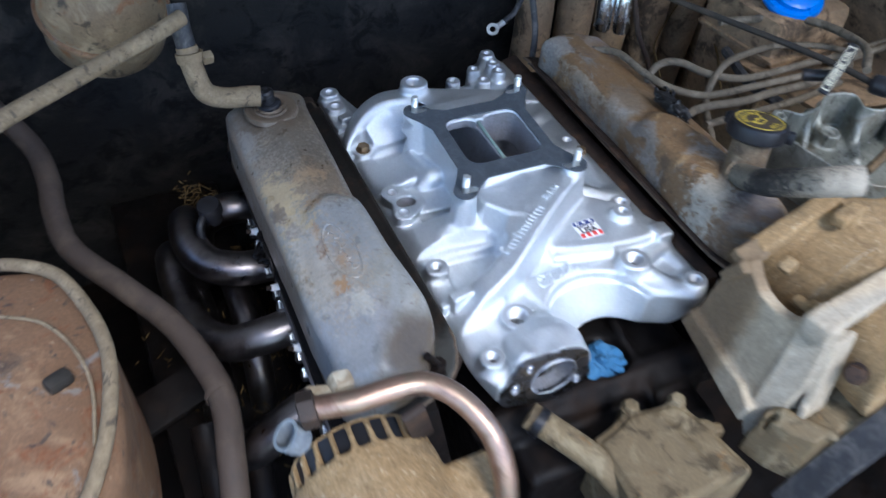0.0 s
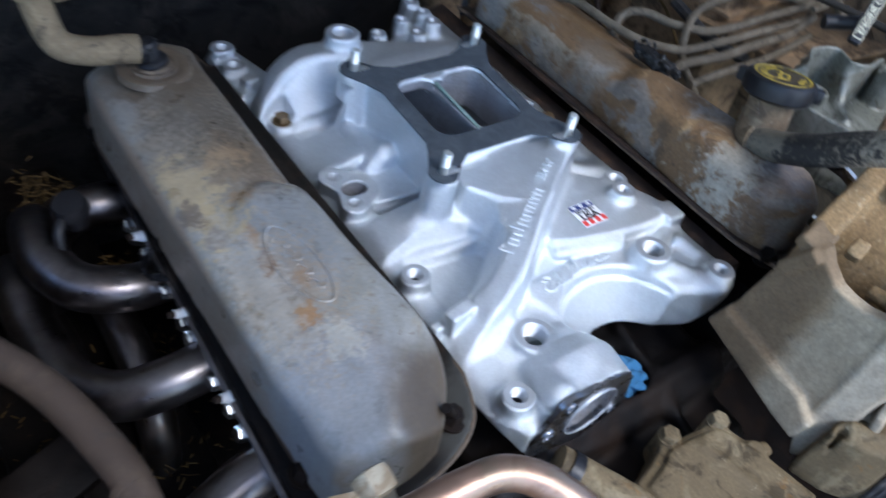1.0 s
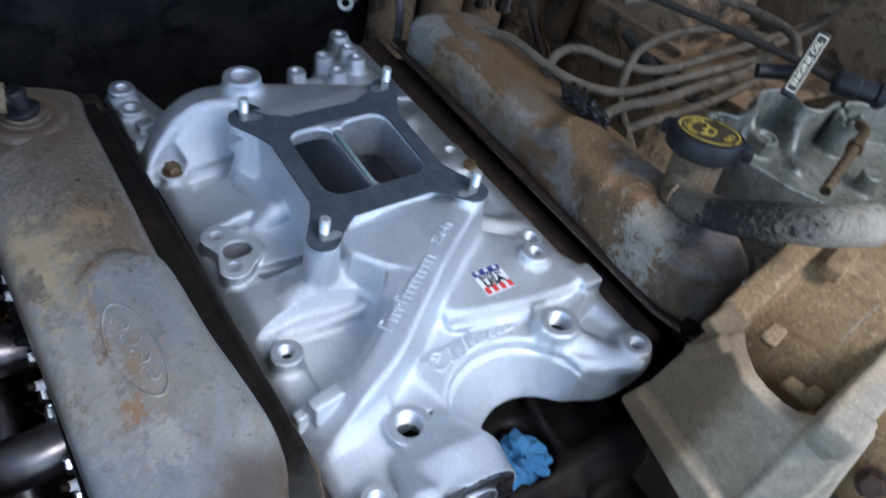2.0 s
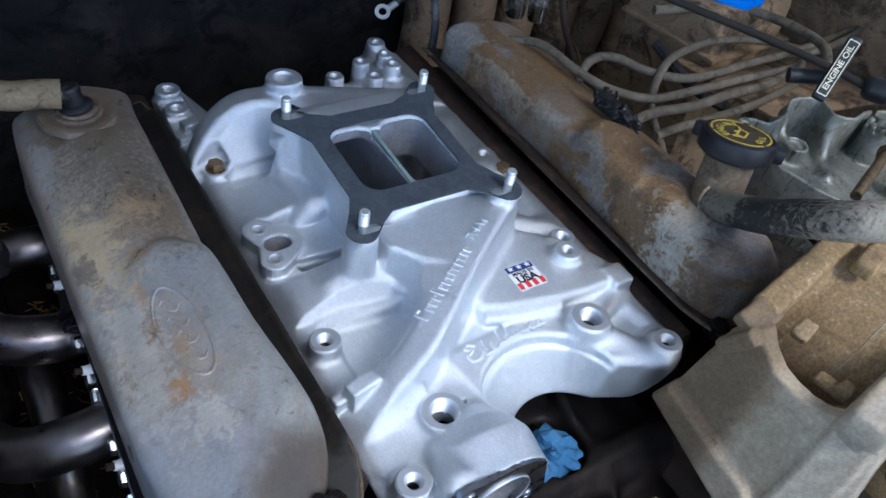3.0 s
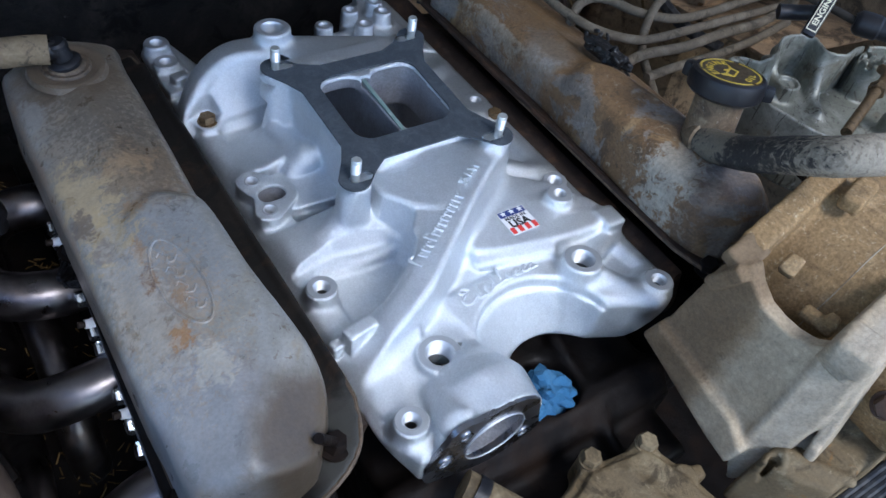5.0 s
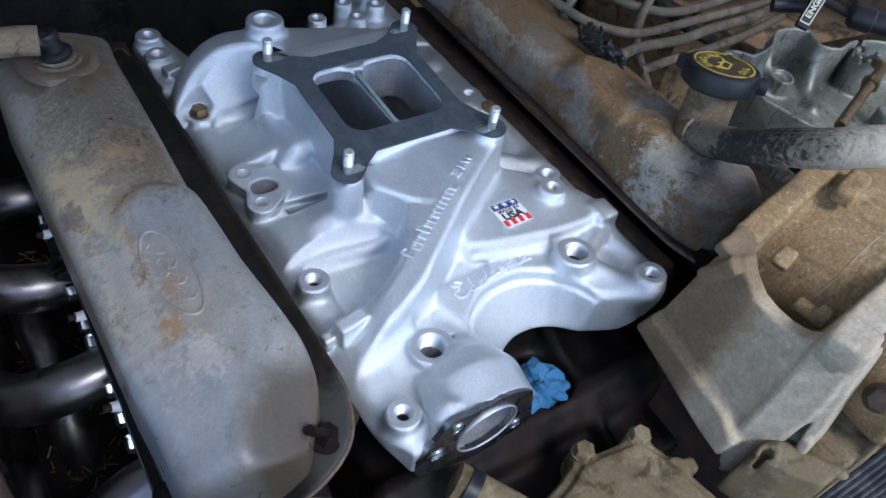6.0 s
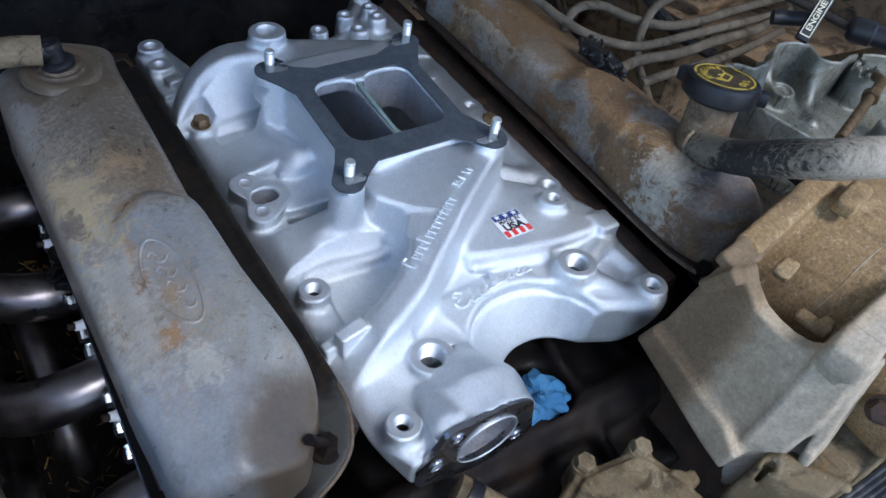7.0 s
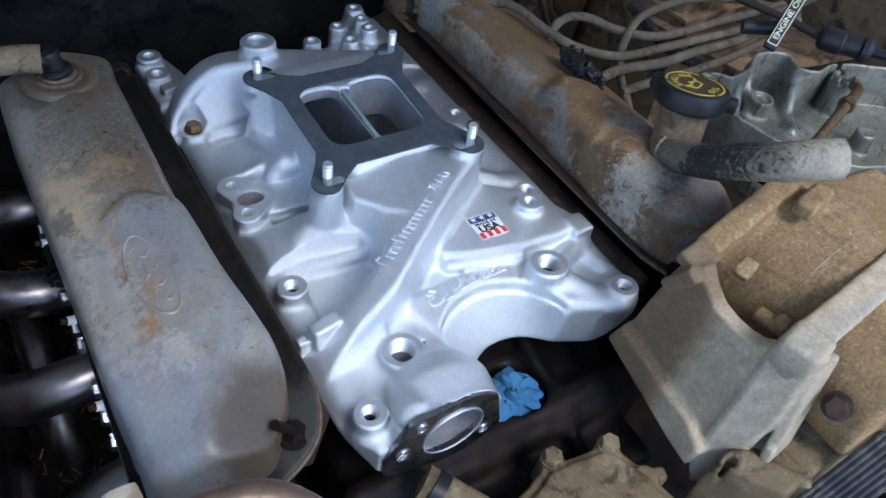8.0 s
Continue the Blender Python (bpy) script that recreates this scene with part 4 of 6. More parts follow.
for x, z, r in ((-0.091, 0.073, 0.0042), (-0.035, 0.030, 0.0042), (-0.102, 0.046, 0.0052)):
    part("bolt_hole", lathe([(r, 0.0032), (r * 1.25, 0.0032), (r * 1.25, 0.0020), (r * 0.8, -0.0060), (0, -0.0062), (0, -0.0075), (r, -0.0075)], 18, (x, -0.2722, z), (0, -1, 0), closed=False), CHROME, manifold)
# thin greenish strip laid along the top of the divider
part("divider_edge", block((0.0034, 0.076, 0.0022), (-0.0003, 0.0005, 0.0988), bevel=0.0004), GREENISH, manifold, "thin greenish strip along the plenum divider")
# cut threads in the large tapped bosses
for x, y, w, r, b in BOSSES:
    if b > 0.008:
        turns = [(b + 0.0004 - (0.0011 if k % 2 else 0.0), -0.0012 - 0.0008 * k) for k in range(17)]
        part("bore_thread", lathe(turns + [(b + 0.001, turns[-1][1]), (b + 0.001, turns[0][1])], 28, (x, y, w + SLOPE * y), (0, -SLOPE, 1)), MACHINED, casting_ob)
# studs for the carburettor
for sx in (-1, 1):
    for sy in (-1, 1):
        x, y = sx * 0.0655, sy * 0.0714
        prof = [(0, 0.090), (0.0036, 0.090), (0.0036, 0.1120), (0.0041, 0.1126)]
        z = 0.1130
        while z < 0.1225:
            prof += [(0.0035, z), (0.0041, z + 0.0006)]
            z += 0.0013
        prof += [(0.0040, 0.1240), (0.0033, 0.1250), (0, 0.1250)]
        part("stud", lathe(prof, 18, (x, y, 0), closed=False), ZINC, manifold, "zinc plated carburettor stud")
part("rail_bolt", hexagon(0.0074, 0.0065, on_rail(-0.1185, 0.0985, 0.0482), AX, 0.0090), BRASS, manifold, "dull bronzed hex head bolt")
part("rail_bolt", hexagon(0.0070, 0.0080, on_rail(0.131, 0.008, 0.0400), AX, 0.0085), BRASS, manifold, "dull bronzed hex head bolt")

# raised foundry lettering: the maker's words as plain raised strokes, the size number as figures
def strokes(name, lines, r, at, label):
    for ln in lines:
        part(name, pipe([(x, y, 0) for x, y in ln], r, 6, 4), CAST, manifold, label).matrix_basis = at


run_dir, run_n = Vector((0.069, 0.046, 0.0092)), Vector((-0.17, 0.056, 1)).normalized()
word = frame_at((-0.0165, -0.1228, 0.0955), run_dir, run_n) @ Matrix.Diagonal((1.38, 1.20, 1, 1))
lines = [[(-0.036, -0.0045), (-0.036, 0.0045)], [(-0.036, 0.0045), (-0.0325, 0.0036)]]
for x, tall in zip((-0.030, -0.0262, -0.0222, -0.0180, -0.0142, -0.0104, -0.0066, -0.0030, 0.0006, 0.0042, 0.0080, 0.0118, 0.0154), (0.001, 0.0012, 0.0008, 0.0044, 0.001, 0.0012, 0.0008, 0.0012, 0.001, 0.0012, 0.001, 0.0012, 0.0008)):
    lines += [[(x, -0.0045), (x, tall)], [(x, tall - 0.0006), (x + 0.0012, tall), (x + 0.0020, tall - 0.0012)]]
strokes("raised_word", lines, 0.0010, word, "raised cast lettering strokes")
num = part("raised_figures", text_mesh("raised_figures", "351-W", 0.0100, 0.0025, frame_at((0.0228, -0.0955, 0.0925 + 0.056 * 0.0955 + 0.0006), (0.069, 0.042, 0.0), (0.0, 0.056, 1))), CAST, manifold, "raised cast figures")
lines = [[(-0.033, 0.0055), (-0.038, 0.0085), (-0.0415, 0.0055), (-0.037, 0.0030), (-0.043, -0.0005), (-0.0425, -0.0055), (-0.037, -0.0060), (-0.032, -0.0030)]]
for i, tall in enumerate((0.0105, 0.0050, 0.0110, 0.0110, 0.0045, 0.0050, 0.0045, 0.0105)):
    x = -0.0300 + i * 0.0076
    bend = -0.0040 + 0.0062 * math.sin((i + 0.5) / 8 * math.pi * 0.75)
    if tall > 0.006:
        lines += [[(x + 0.0030, bend - 0.0020), (x + 0.0036, bend + 0.004), (x + 0.0050, bend + tall)], [(x + 0.0036, bend + 0.002), (x + 0.0005, bend + 0.0015), (x + 0.0008, bend - 0.0020), (x + 0.0036, bend - 0.0010), (x + 0.0070, bend - 0.0018)]]
    else:
        lines += [[(x + 0.0008, bend), (x + 0.0034, bend + 0.0030), (x + 0.0044, bend + 0.0014), (x + 0.0014, bend + 0.0006), (x + 0.0018, bend - 0.0022), (x + 0.0050, bend - 0.0022), (x + 0.0074, bend + 0.0004)]]
strokes("raised_script", lines, 0.0016, frame_at((0.0165, -0.1725, 0.0574), (0.080, 0.004, 0), (0.0, 0.056, 1)), "raised cast script strokes")

# square label on the runner
label = thing("country_label", "small square white, navy and red printed label", "label")
lm = frame_at((0.0535, -0.1312, 0.0668), (1, 0, 0), (0.0, 0.056, 1))
L = 0.0265
sheet = part("label_sheet", flat_plate("label_sheet", [[(-L / 2, -L / 2), (L / 2, -L / 2), (L / 2, L / 2), (-L / 2, L / 2)]], 0.0004), WHITE, label)
sheet.matrix_basis = lm


def on_label(name, me, mat, z=0.00045):
    part(name, me, mat, sheet).matrix_basis = Matrix.Translation((0, 0, z))


E1 = 0.0008
on_label("blue_band", flat_plate("blue_band", [[(-L / 2 + E1, 0.0062), (L / 2 - E1, 0.0062), (L / 2 - E1, L / 2 - E1), (-L / 2 + E1, L / 2 - E1)]], 0.0002), NAVY)
for i in range(3):
    star = [(-0.0082 + i * 0.0082 + (0.0031 if k % 2 == 0 else 0.0013) * math.sin(k * math.pi / 5), 0.0098 + (0.0031 if k % 2 == 0 else 0.0013) * math.cos(k * math.pi / 5)) for k in range(10)]
    on_label("star", flat_plate("star", [star], 0.0002), WHITE, 0.0008)
for i in range(4):
    x = -L / 2 + E1 + i * 0.0070
    on_label("red_stripe", flat_plate("red_stripe", [[(x, -L / 2 + E1), (x + 0.0040, -L / 2 + E1), (x + 0.0040, -L / 2 + 0.0075), (x, -L / 2 + 0.0075)]], 0.0002), RED)
on_label("words", text_mesh("words", "MADE IN", 0.0050, 0.0002, Matrix.Translation((0, 0.0038, 0)), 0.0001), BLACK_PRINT)
on_label("words", text_mesh("words", "USA", 0.0104, 0.0002, Matrix.Translation((0, -0.0028, 0)), 0.0004), BLACK_PRINT)

# carburettor base gasket
def slot(cx, cy, length, r, n=6):
    return arc(cx + length / 2, cy, r, -90, 90, n) + arc(cx - length / 2, cy, r, 90, 270, n)


GO = (arc(0.0655, 0.0714, 0.0125, -20, 120) + [(0.046, 0.069), (0.030, 0.0615), (-0.030, 0.0615), (-0.046, 0.069)] + arc(-0.0655, 0.0714, 0.0125, 60, 200)
      + [(-0.066, 0.050), (-0.0585, 0.035), (-0.0585, -0.035), (-0.066, -0.050)] + arc(-0.0655, -0.0714, 0.0125, 160, 300) + [(-0.046, -0.069), (-0.034, -0.0600), (0.034, -0.0600), (0.046, -0.069)]
      + arc(0.0655, -0.0714, 0.0125, 240, 380) + [(0.066, -0.050), (0.0585, -0.035), (0.0585, 0.035), (0.066, 0.050)])
gasket = part("carburettor_gasket", flat_plate("carburettor_gasket", [GO, round_rect(-0.0430, -0.0375, 0.0465, 0.0445, 0.015)] + [slot(sx * 0.0600, sy * 0.0714, 0.011, 0.0046) for sx in (-1, 1) for sy in (-1, 1)], 0.0016),
              GASKET)
gasket.matrix_basis = Matrix.Translation((0, 0, 0.1047))
tagged(gasket, "dark grey fibre carburettor gasket on the manifold pad", "gasket")

# ---- valve covers ----
def valve_cover(sx, mat, rim_mat, label, top, taper):
    cover = thing("valve_cover", label, "valve cover", group="valve covers")
    lo, hi = ((-0.285, -0.285, -0.01), (-0.125, 0.232, 0.130)) if sx < 0 else ((0.125, -0.285, -0.01), (0.285, 0.232, 0.140))
    X = lambda pts: [(sx * x, y) for x, y in pts]
    loop = lambda pts: smooth_loop(X(pts))
    v = Solid(lo, hi, 0.0022)
    crown = lambda x, y: top - (0.002 if sx < 0 else 0.009) - taper * np.maximum(0, sx * x - 0.212) - (0.30 if sx < 0 else 0.0) * np.maximum(0, 0.206 - sx * x)
    bulge = lambda x, y: top + 0.002 - (0.55 if sx < 0 else taper) * np.maximum(0, sx * x - (0.214 if sx < 0 else 0.222))
    v.add(prism(loop([(0.172, 0.192), (0.250, 0.192), (0.2625, 0.172), *([(0.2625, 0.10), (0.2605, 0.0), (0.2585, -0.08), (0.2570, -0.165), (0.2545, -0.190), (0.2535, -0.212), (0.2525, -0.232), (0.245, -0.248)] if sx < 0 else [(0.2635, 0.10), (0.2630, -0.140), (0.2570, -0.190), (0.2450, -0.217), (0.228, -0.232)]), *([(0.198, -0.252), (0.175, -0.222)] if sx < 0 else [(0.190, -0.238), (0.172, -0.205)]), (0.1680, 0.0), (0.1675, 0.15)]), 0.010, crown, 0.010 if sx < 0 else 0.015, 0.03, 0.080), 0.002)
    v.add(prism(loop([(0.1680, -0.042), (0.182, -0.026), (0.1965, -0.019), *([(0.218, -0.028), (0.240, -0.060), (0.252, -0.215), (0.240, -0.248), (0.196, -0.254), (0.171, -0.236), (0.1575, -0.208)] if sx < 0 else [(0.212, -0.026), (0.226, -0.060), (0.234, -0.190), (0.224, -0.222), (0.190, -0.238), (0.167, -0.228), (0.1570, -0.203)]), *([(0.1585, -0.165), (0.1640, -0.112)] if sx < 0 else [(0.1555, -0.165), (0.1620, -0.112)])]), 0.010, bulge, 0.012 if sx < 0 else 0.015, 0.05, 0.080), 0.006 if sx < 0 else 0.010)
    if sx < 0:
        v.cut((lambda Xx, Yy, Zz: 0.1010 - 0.74 * (0.735 * (Xx + 0.170) - 0.676 * (Yy + 0.190)) - Zz, (lo[0], lo[1], 0.03), (hi[0], -0.12, 0.125)), 0.006)
    inset, lift, side = (0.0, 0.006, 0.2660) if sx < 0 else (0.012, 0.012, 0.2725)
    plane = lambda x, y, o: 0.0500 + lift - 0.30 * (sx * x - 0.140) + o
    under = (lambda Xx, Yy, Zz: Zz - plane(Xx, Yy, 0.0) + 0 * Yy, (lo[0], lo[1], -0.02), (hi[0], hi[1], 0.07))
    v.cut(under, 0.001)
    part("cover_pressing", v.skin("cover_pressing", SLOPE), mat, cover)
    wide = lambda y: side - (0.0085 if sx < 0 else 0.0) * min(1.0, max(0.0, (0.13 - y) / 0.2))
    rim = smooth_loop(X([(0.1385 + inset, -0.195), (0.141 + inset, -0.222), (0.151 + inset, -0.246), (0.172, -0.260), (0.205, -0.266), (0.245, -0.265), (wide(-0.2) - 0.006, -0.248), (wide(-0.205), -0.205), (wide(-0.05), -0.05), (wide(0.10), 0.10), (side - 0.0015, 0.190), (side - 0.017, 0.212), (0.165, 0.212), (0.148 + inset, 0.195), (0.1435 + inset, 0.08), (0.1405 + inset, -0.06)]))
    f = Solid(lo, hi, 0.0024)
    f.add(prism(rim, -0.05, lambda x, y: plane(x, y, 0.003), 0.0015), 0.001)
    f.add(rod((sx * (0.1400 + inset), -0.20, 0.0515 + lift - 0.3 * inset), (sx * (0.1450 + inset), 0.19, 0.0505 + lift - 0.3 * inset), 0.0028), 0.003)
    f.cut((lambda Xx, Yy, Zz: Zz - plane(Xx, Yy, -0.003) + 0 * Yy, under[1], under[2]), 0.001)
    rim_ob = part("cover_rim", f.skin("cover_rim", SLOPE), rim_mat, cover, "grimy bolted rim of the cover")
    edge = [(x * 1.0, y, plane(x, y, 0.0005) + SLOPE * y) for x, y in rim[-20:] + rim[:20]]
    part("gasket_edge", pipe(edge, 0.0017, 8, 2), GROMMET, rim_ob, "rusty brown gasket edge")
    return cover, v, rim_ob


def skin_height(v, x, y):
    """Height of the pressing under a point."""
    i, j = round((x - v.lo[0]) / v.h), round((y - v.lo[1]) / v.h)
    col = v.d[i, j]
    k = int(np.nonzero(col < 0)[0][-1])
    return float(v.ax[2][k] + v.h * col[k] / (col[k] - col[k + 1])) + SLOPE * y


left_cover, left_skin, left_rim = valve_cover(-1, COVER_PAINT, SHADED_GRIMY_RIM, "weathered grey painted steel valve cover with tan stains", 0.1000, 0.40)
right_cover, right_skin, right_rim = valve_cover(1, COVER_DIRT, RUSTY_EDGE, "grimy brown and grey steel valve cover with filler neck", 0.1100, 0.30)
# pressed oval badge, kept as plain raised lines
on_crown = lambda x, y: (x, y, skin_height(left_skin, x, y) + 0.0001)
ov = [on_crown(-0.2100 + 0.0132 * math.cos(a) + -0.0023 * math.sin(a), -0.1105 + 0.039 * math.sin(a)) for a in (2 * math.pi * k / 28 for k in range(29))]
part("pressed_oval", pipe(ov, 0.0011, 8, 2), COVER_PAINT, left_cover)
for k in range(4):
    y = -0.0880 - 0.0145 * k
    x = -0.2120 + 0.0014 * k
    part("pressed_bar", pipe([on_crown(x - 0.0055, y + 0.003), on_crown(x - 0.0020, y + 0.0055), on_crown(x + 0.0012, y), on_crown(x - 0.0008, y - 0.0045), on_crown(x + 0.0030, y - 0.0058), on_crown(x + 0.0062, y - 0.001)], 0.0010, 6, 4), COVER_PAINT, left_cover)
# cover bolts
for sx, rim_ob in ((-1, left_rim), (1, right_rim)):
    for x, y, z in ((0.166, -0.240, 0.048), (0.2560, -0.215, 0.014), (0.2585, 0.02, 0.012), (0.2605, 0.175, 0.012)):
        if sx < 0 or x < 0.2:
            part("cover_bolt", hexagon(0.0075, 0.009, (sx * x, y, z + 0.007 + SLOPE * y), (sx * -0.28, 0, 1), 0.0105), IRON, rim_ob, "oily dark cover bolt")
part("cover_stud", pipe([(-0.1650, -0.2405, 0.074), (-0.1790, -0.2445, 0.099)], 0.0034, 10), IRON, left_rim, "oily dark long cover stud")
# breather grommet, valve and elbow hose
dish = lathe([(0.0315, -0.004), (0.0298, 0.0010), (0.0268, 0.0018), (0.0240, 0.0010), (0.0222, 0.0004), (0, 0.0004)], 36, (-0.213, 0.149, 0.0900), closed=False)
part("breather_dish", dish, COVER_PAINT, left_cover, "sunken pressed ring round the breather opening")
part("grommet", lathe([(0.0085, 0.0), (0.0185, 0.0), (0.0195, 0.0015), (0.0180, 0.0035), (0.0150, 0.0030), (0.0130, 0.0050), (0.0085, 0.0055)], 28, (-0.213, 0.149, 0.0892)), GROMMET, left_cover, "rusty rubber breather grommet")
breather = thing("breather_hose", "dust-caked tan rubber breather elbow hose", "hose")
valve = part("breather_valve", lathe([(0, 0.0), (0.0128, 0.0), (0.0132, 0.003), (0.0115, 0.0050), (0.0082, 0.0060), (0.0080, 0.0150), (0.0090, 0.0158), (0.0090, 0.0195), (0.0074, 0.0215), (0, 0.0220)], 24, (-0.2130, 0.1485, 0.0935), (-0.20, 0.10, 1), closed=False), PLASTIC, breather, "black plastic breather valve")
part("valve_spigot", pipe([(-0.2155, 0.149, 0.1075), (-0.232, 0.151, 0.1090)], 0.0078, 16), PLASTIC, valve)
part("elbow", pipe([(-0.2225, 0.150, 0.1082), (-0.236, 0.1525, 0.1095), (-0.260, 0.158, 0.109), (-0.280, 0.165, 0.116), (-0.287, 0.174, 0.140), (-0.289, 0.184, 0.165)], 0.0118, 18, 8), TAN_HOSE, breather)
hose_clamp = part("clamp", lathe([(0.0128, 0), (0.0150, 0), (0.0150, 0.010), (0.0128, 0.010)], 20, (-0.2875, 0.178, 0.150), (-0.05, 0.35, 1)), TAN_HOSE, breather, "dusty hose clamp")
part("clamp_screw", block((0.012, 0.010, 0.012), (-0.270, 0.175, 0.153), (20, 0, 10), 0.002), TAN_HOSE, hose_clamp)
part("coupler", pipe([(-0.289, 0.184, 0.163), (-0.290, 0.192, 0.182), (-0.289, 0.205, 0.205)], 0.0105, 16), RUBBER, breather, "dark blue-grey hose coupler")
# long dusty pipe that crosses above
cross_pipe = thing("vacuum_pipe", "dust-caked tan pipe crossing above the dome", "pipe")
part("pipe_run", pipe([(-0.500, 0.030, 0.196), (-0.467, 0.056, 0.200), (-0.391, 0.109, 0.200), (-0.330, 0.150, 0.200), (-0.288, 0.180, 0.202)], 0.0085, 16), TAN_HOSE, cross_pipe)

# filler neck, cap and breather hose of the other cover
neck_dir = Vector((0.13, 0.19, 1.0)).normalized()
neck_at = Vector((0.2175, -0.1565, 0.106))
part("filler_neck", lathe([(0.026, -0.012), (0.0235, 0.0), (0.0205, 0.010), (0.0200, 0.048), (0.0225, 0.056), (0.018, 0.056), (0.018, -0.012)], 28, neck_at, neck_dir), GRIMY_NECK, right_cover, "dirty tube neck for oil filling")
cap = thing("oil_filler_cap", "black plastic oil filler cap with yellow print", "cap")
cap_at = neck_at + neck_dir * 0.053
cap_m = frame_at(cap_at, (0.895, 0.446, 0.0), neck_dir) @ Matrix.Diagonal((0.9, 0.9, 0.95, 1))
ribs = lathe([(0, 0.0), (0.030, 0.0), (0.0335, 0.003), (0.0340, 0.014), (0.0325, 0.018), (0.0295, 0.0195), (0.0290, 0.0185), (0, 0.0185)], 48, closed=False)
part("cap_body", ribs, PLASTIC, cap).matrix_basis = cap_m
for a in (-75, 75):
    g = block((0.016, 0.012, 0.013), (0.034 * math.cos(radians(a)), 0.034 * math.sin(radians(a)), 0.0085), (0, 0, a), 0.003)
    part("cap_grip", g, PLASTIC, cap).matrix_basis = cap_m
disc = part("cap_disc", flat_plate("cap_disc", [circ(0, 0, 0.0285, 40)], 0.0006), CAP_FACE, cap, "dark printed face of the cap")
disc.matrix_basis = cap_m @ Matrix.Translation((0, 0, 0.0190))


def on_cap(name, me):
    part(name, me, YELLOW, disc).matrix_basis = Matrix.Translation((0, 0, 0.0006))


for a0 in (8, 128, 248):
    on_cap("yellow_ring", flat_plate("yellow_ring", [arc(0, 0, 0.0272, a0, a0 + 110, 20) + arc(0, 0, 0.0255, a0 + 110, a0, 20)], 0.0003))
for i, ch in enumerate("ENGINE"):
    a = 148 - i * 23
    on_cap("cap_letter", text_mesh("cap_letter", ch, 0.0095, 0.0003, pose(0.0185 * math.cos(radians(a)), 0.0185 * math.sin(radians(a)), 0, 0, 0, a - 90), 0.0002))
for i, ch in enumerate("OIL"):
    a = -112 + i * 20
    on_cap("cap_letter", text_mesh("cap_letter", ch, 0.0085, 0.0003, pose(0.0190 * math.cos(radians(a)), 0.0190 * math.sin(radians(a)), 0, 0, 0, a + 90), 0.0002))
can_shape = [(-0.010, -0.006), (0.006, -0.006), (0.0085, 0.001), (0.014, 0.005), (0.0135, 0.0065), (0.0075, 0.0035), (0.003, 0.0035), (-0.001, 0.0065), (-0.003, 0.0055), (-0.001, 0.0035), (-0.008, 0.003), (-0.0135, 0.006), (-0.0145, 0.0035)]
inner_can = [(-0.0085, -0.0042), (0.0048, -0.0042), (0.0065, 0.0015), (-0.0075, 0.0012)]
on_cap("oil_can_symbol", flat_plate("oil_can_symbol", [can_shape, inner_can], 0.0003))
hose = thing("breather_hose", "worn black rubber hose with chalky scuffs, cut end", "hose")
part("hose_run", pipe([(0.208, -0.158, 0.122), (0.202, -0.180, 0.134), (0.192, -0.212, 0.158), (0.178, -0.244, 0.190), (0.170, -0.270, 0.214), (0.177, -0.284, 0.225), (0.190, -0.292, 0.228)], 0.0136, 22, 8, wall=0.003), WORN_HOSE, hose)
part("neck_stub", lathe([(0.013, -0.02), (0.0165, -0.006), (0.0165, 0.0), (0.013, 0.0)], 20, (0.2065, -0.164, 0.125), (-0.25, -0.75, 0.45)), GRIMY_NECK, right_cover)

# burnt connector on the cover
clip = thing("burnt_connector", "charred black melted wire connector resting on the cover", "connector")
rc = random.Random(3)
mb = Solid((0.20, -0.06, 0.09), (0.245, 0.016, 0.135), 0.0012)
mb.add(box((0.2215, -0.022, 0.1120), (0.0085, 0.022, 0.0065), 0.003, (0, 8, 6)), 0.002)
for i in range(46):
    p = (0.2215 + rc.uniform(-0.010, 0.010), -0.022 + rc.uniform(-0.026, 0.026), 0.113 + rc.uniform(-0.005, 0.006))
    (mb.add if i % 3 else mb.cut)(rod(p, (p[0] + rc.uniform(-0.004, 0.004), p[1] + rc.uniform(-0.006, 0.006), p[2] + rc.uniform(-0.003, 0.004)), rc.uniform(0.0012, 0.0030)), 0.0015)
part("melted_body", mb.skin("melted_body"), CHAR, clip)

# ---- exhaust header ----
header = thing("exhaust_header", "dark heat-tinted tubular steel exhaust header", "exhaust header")
part("port_flange", block((0.010, 0.42, 0.055), (-0.2495, -0.012, -0.050), (-3.2, -16, 0), 0.003), HEADER, header)
TUBES = [
    [(-0.245, 0.152, -0.058), (-0.275, 0.150, -0.050), (-0.305, 0.158, -0.062), (-0.325, 0.175, -0.110), (-0.330, 0.180, -0.200)],
    [(-0.245, 0.044, -0.053), (-0.285, 0.040, -0.046), (-0.322, 0.056, -0.042), (-0.338, 0.092, -0.036), (-0.335, 0.135, -0.042), (-0.330, 0.160, -0.085), (-0.335, 0.165, -0.180)],
    [(-0.245, -0.058, -0.047), (-0.285, -0.060, -0.050), (-0.325, -0.048, -0.062), (-0.354, -0.008, -0.074), (-0.362, 0.050, -0.078), (-0.362, 0.105, -0.076), (-0.360, 0.145, -0.110), (-0.360, 0.155, -0.200)],
    [(-0.245, -0.164, -0.045), (-0.273, -0.165, -0.052), (-0.307, -0.172, -0.064), (-0.336, -0.168, -0.090), (-0.352, -0.135, -0.130), (-0.350, -0.040, -0.160), (-0.346, 0.080, -0.175), (-0.345, 0.150, -0.200)],
]
for pts in TUBES:
    part("primary_tube", pipe(pts, 0.0205, 24, 8), HEADER, header)
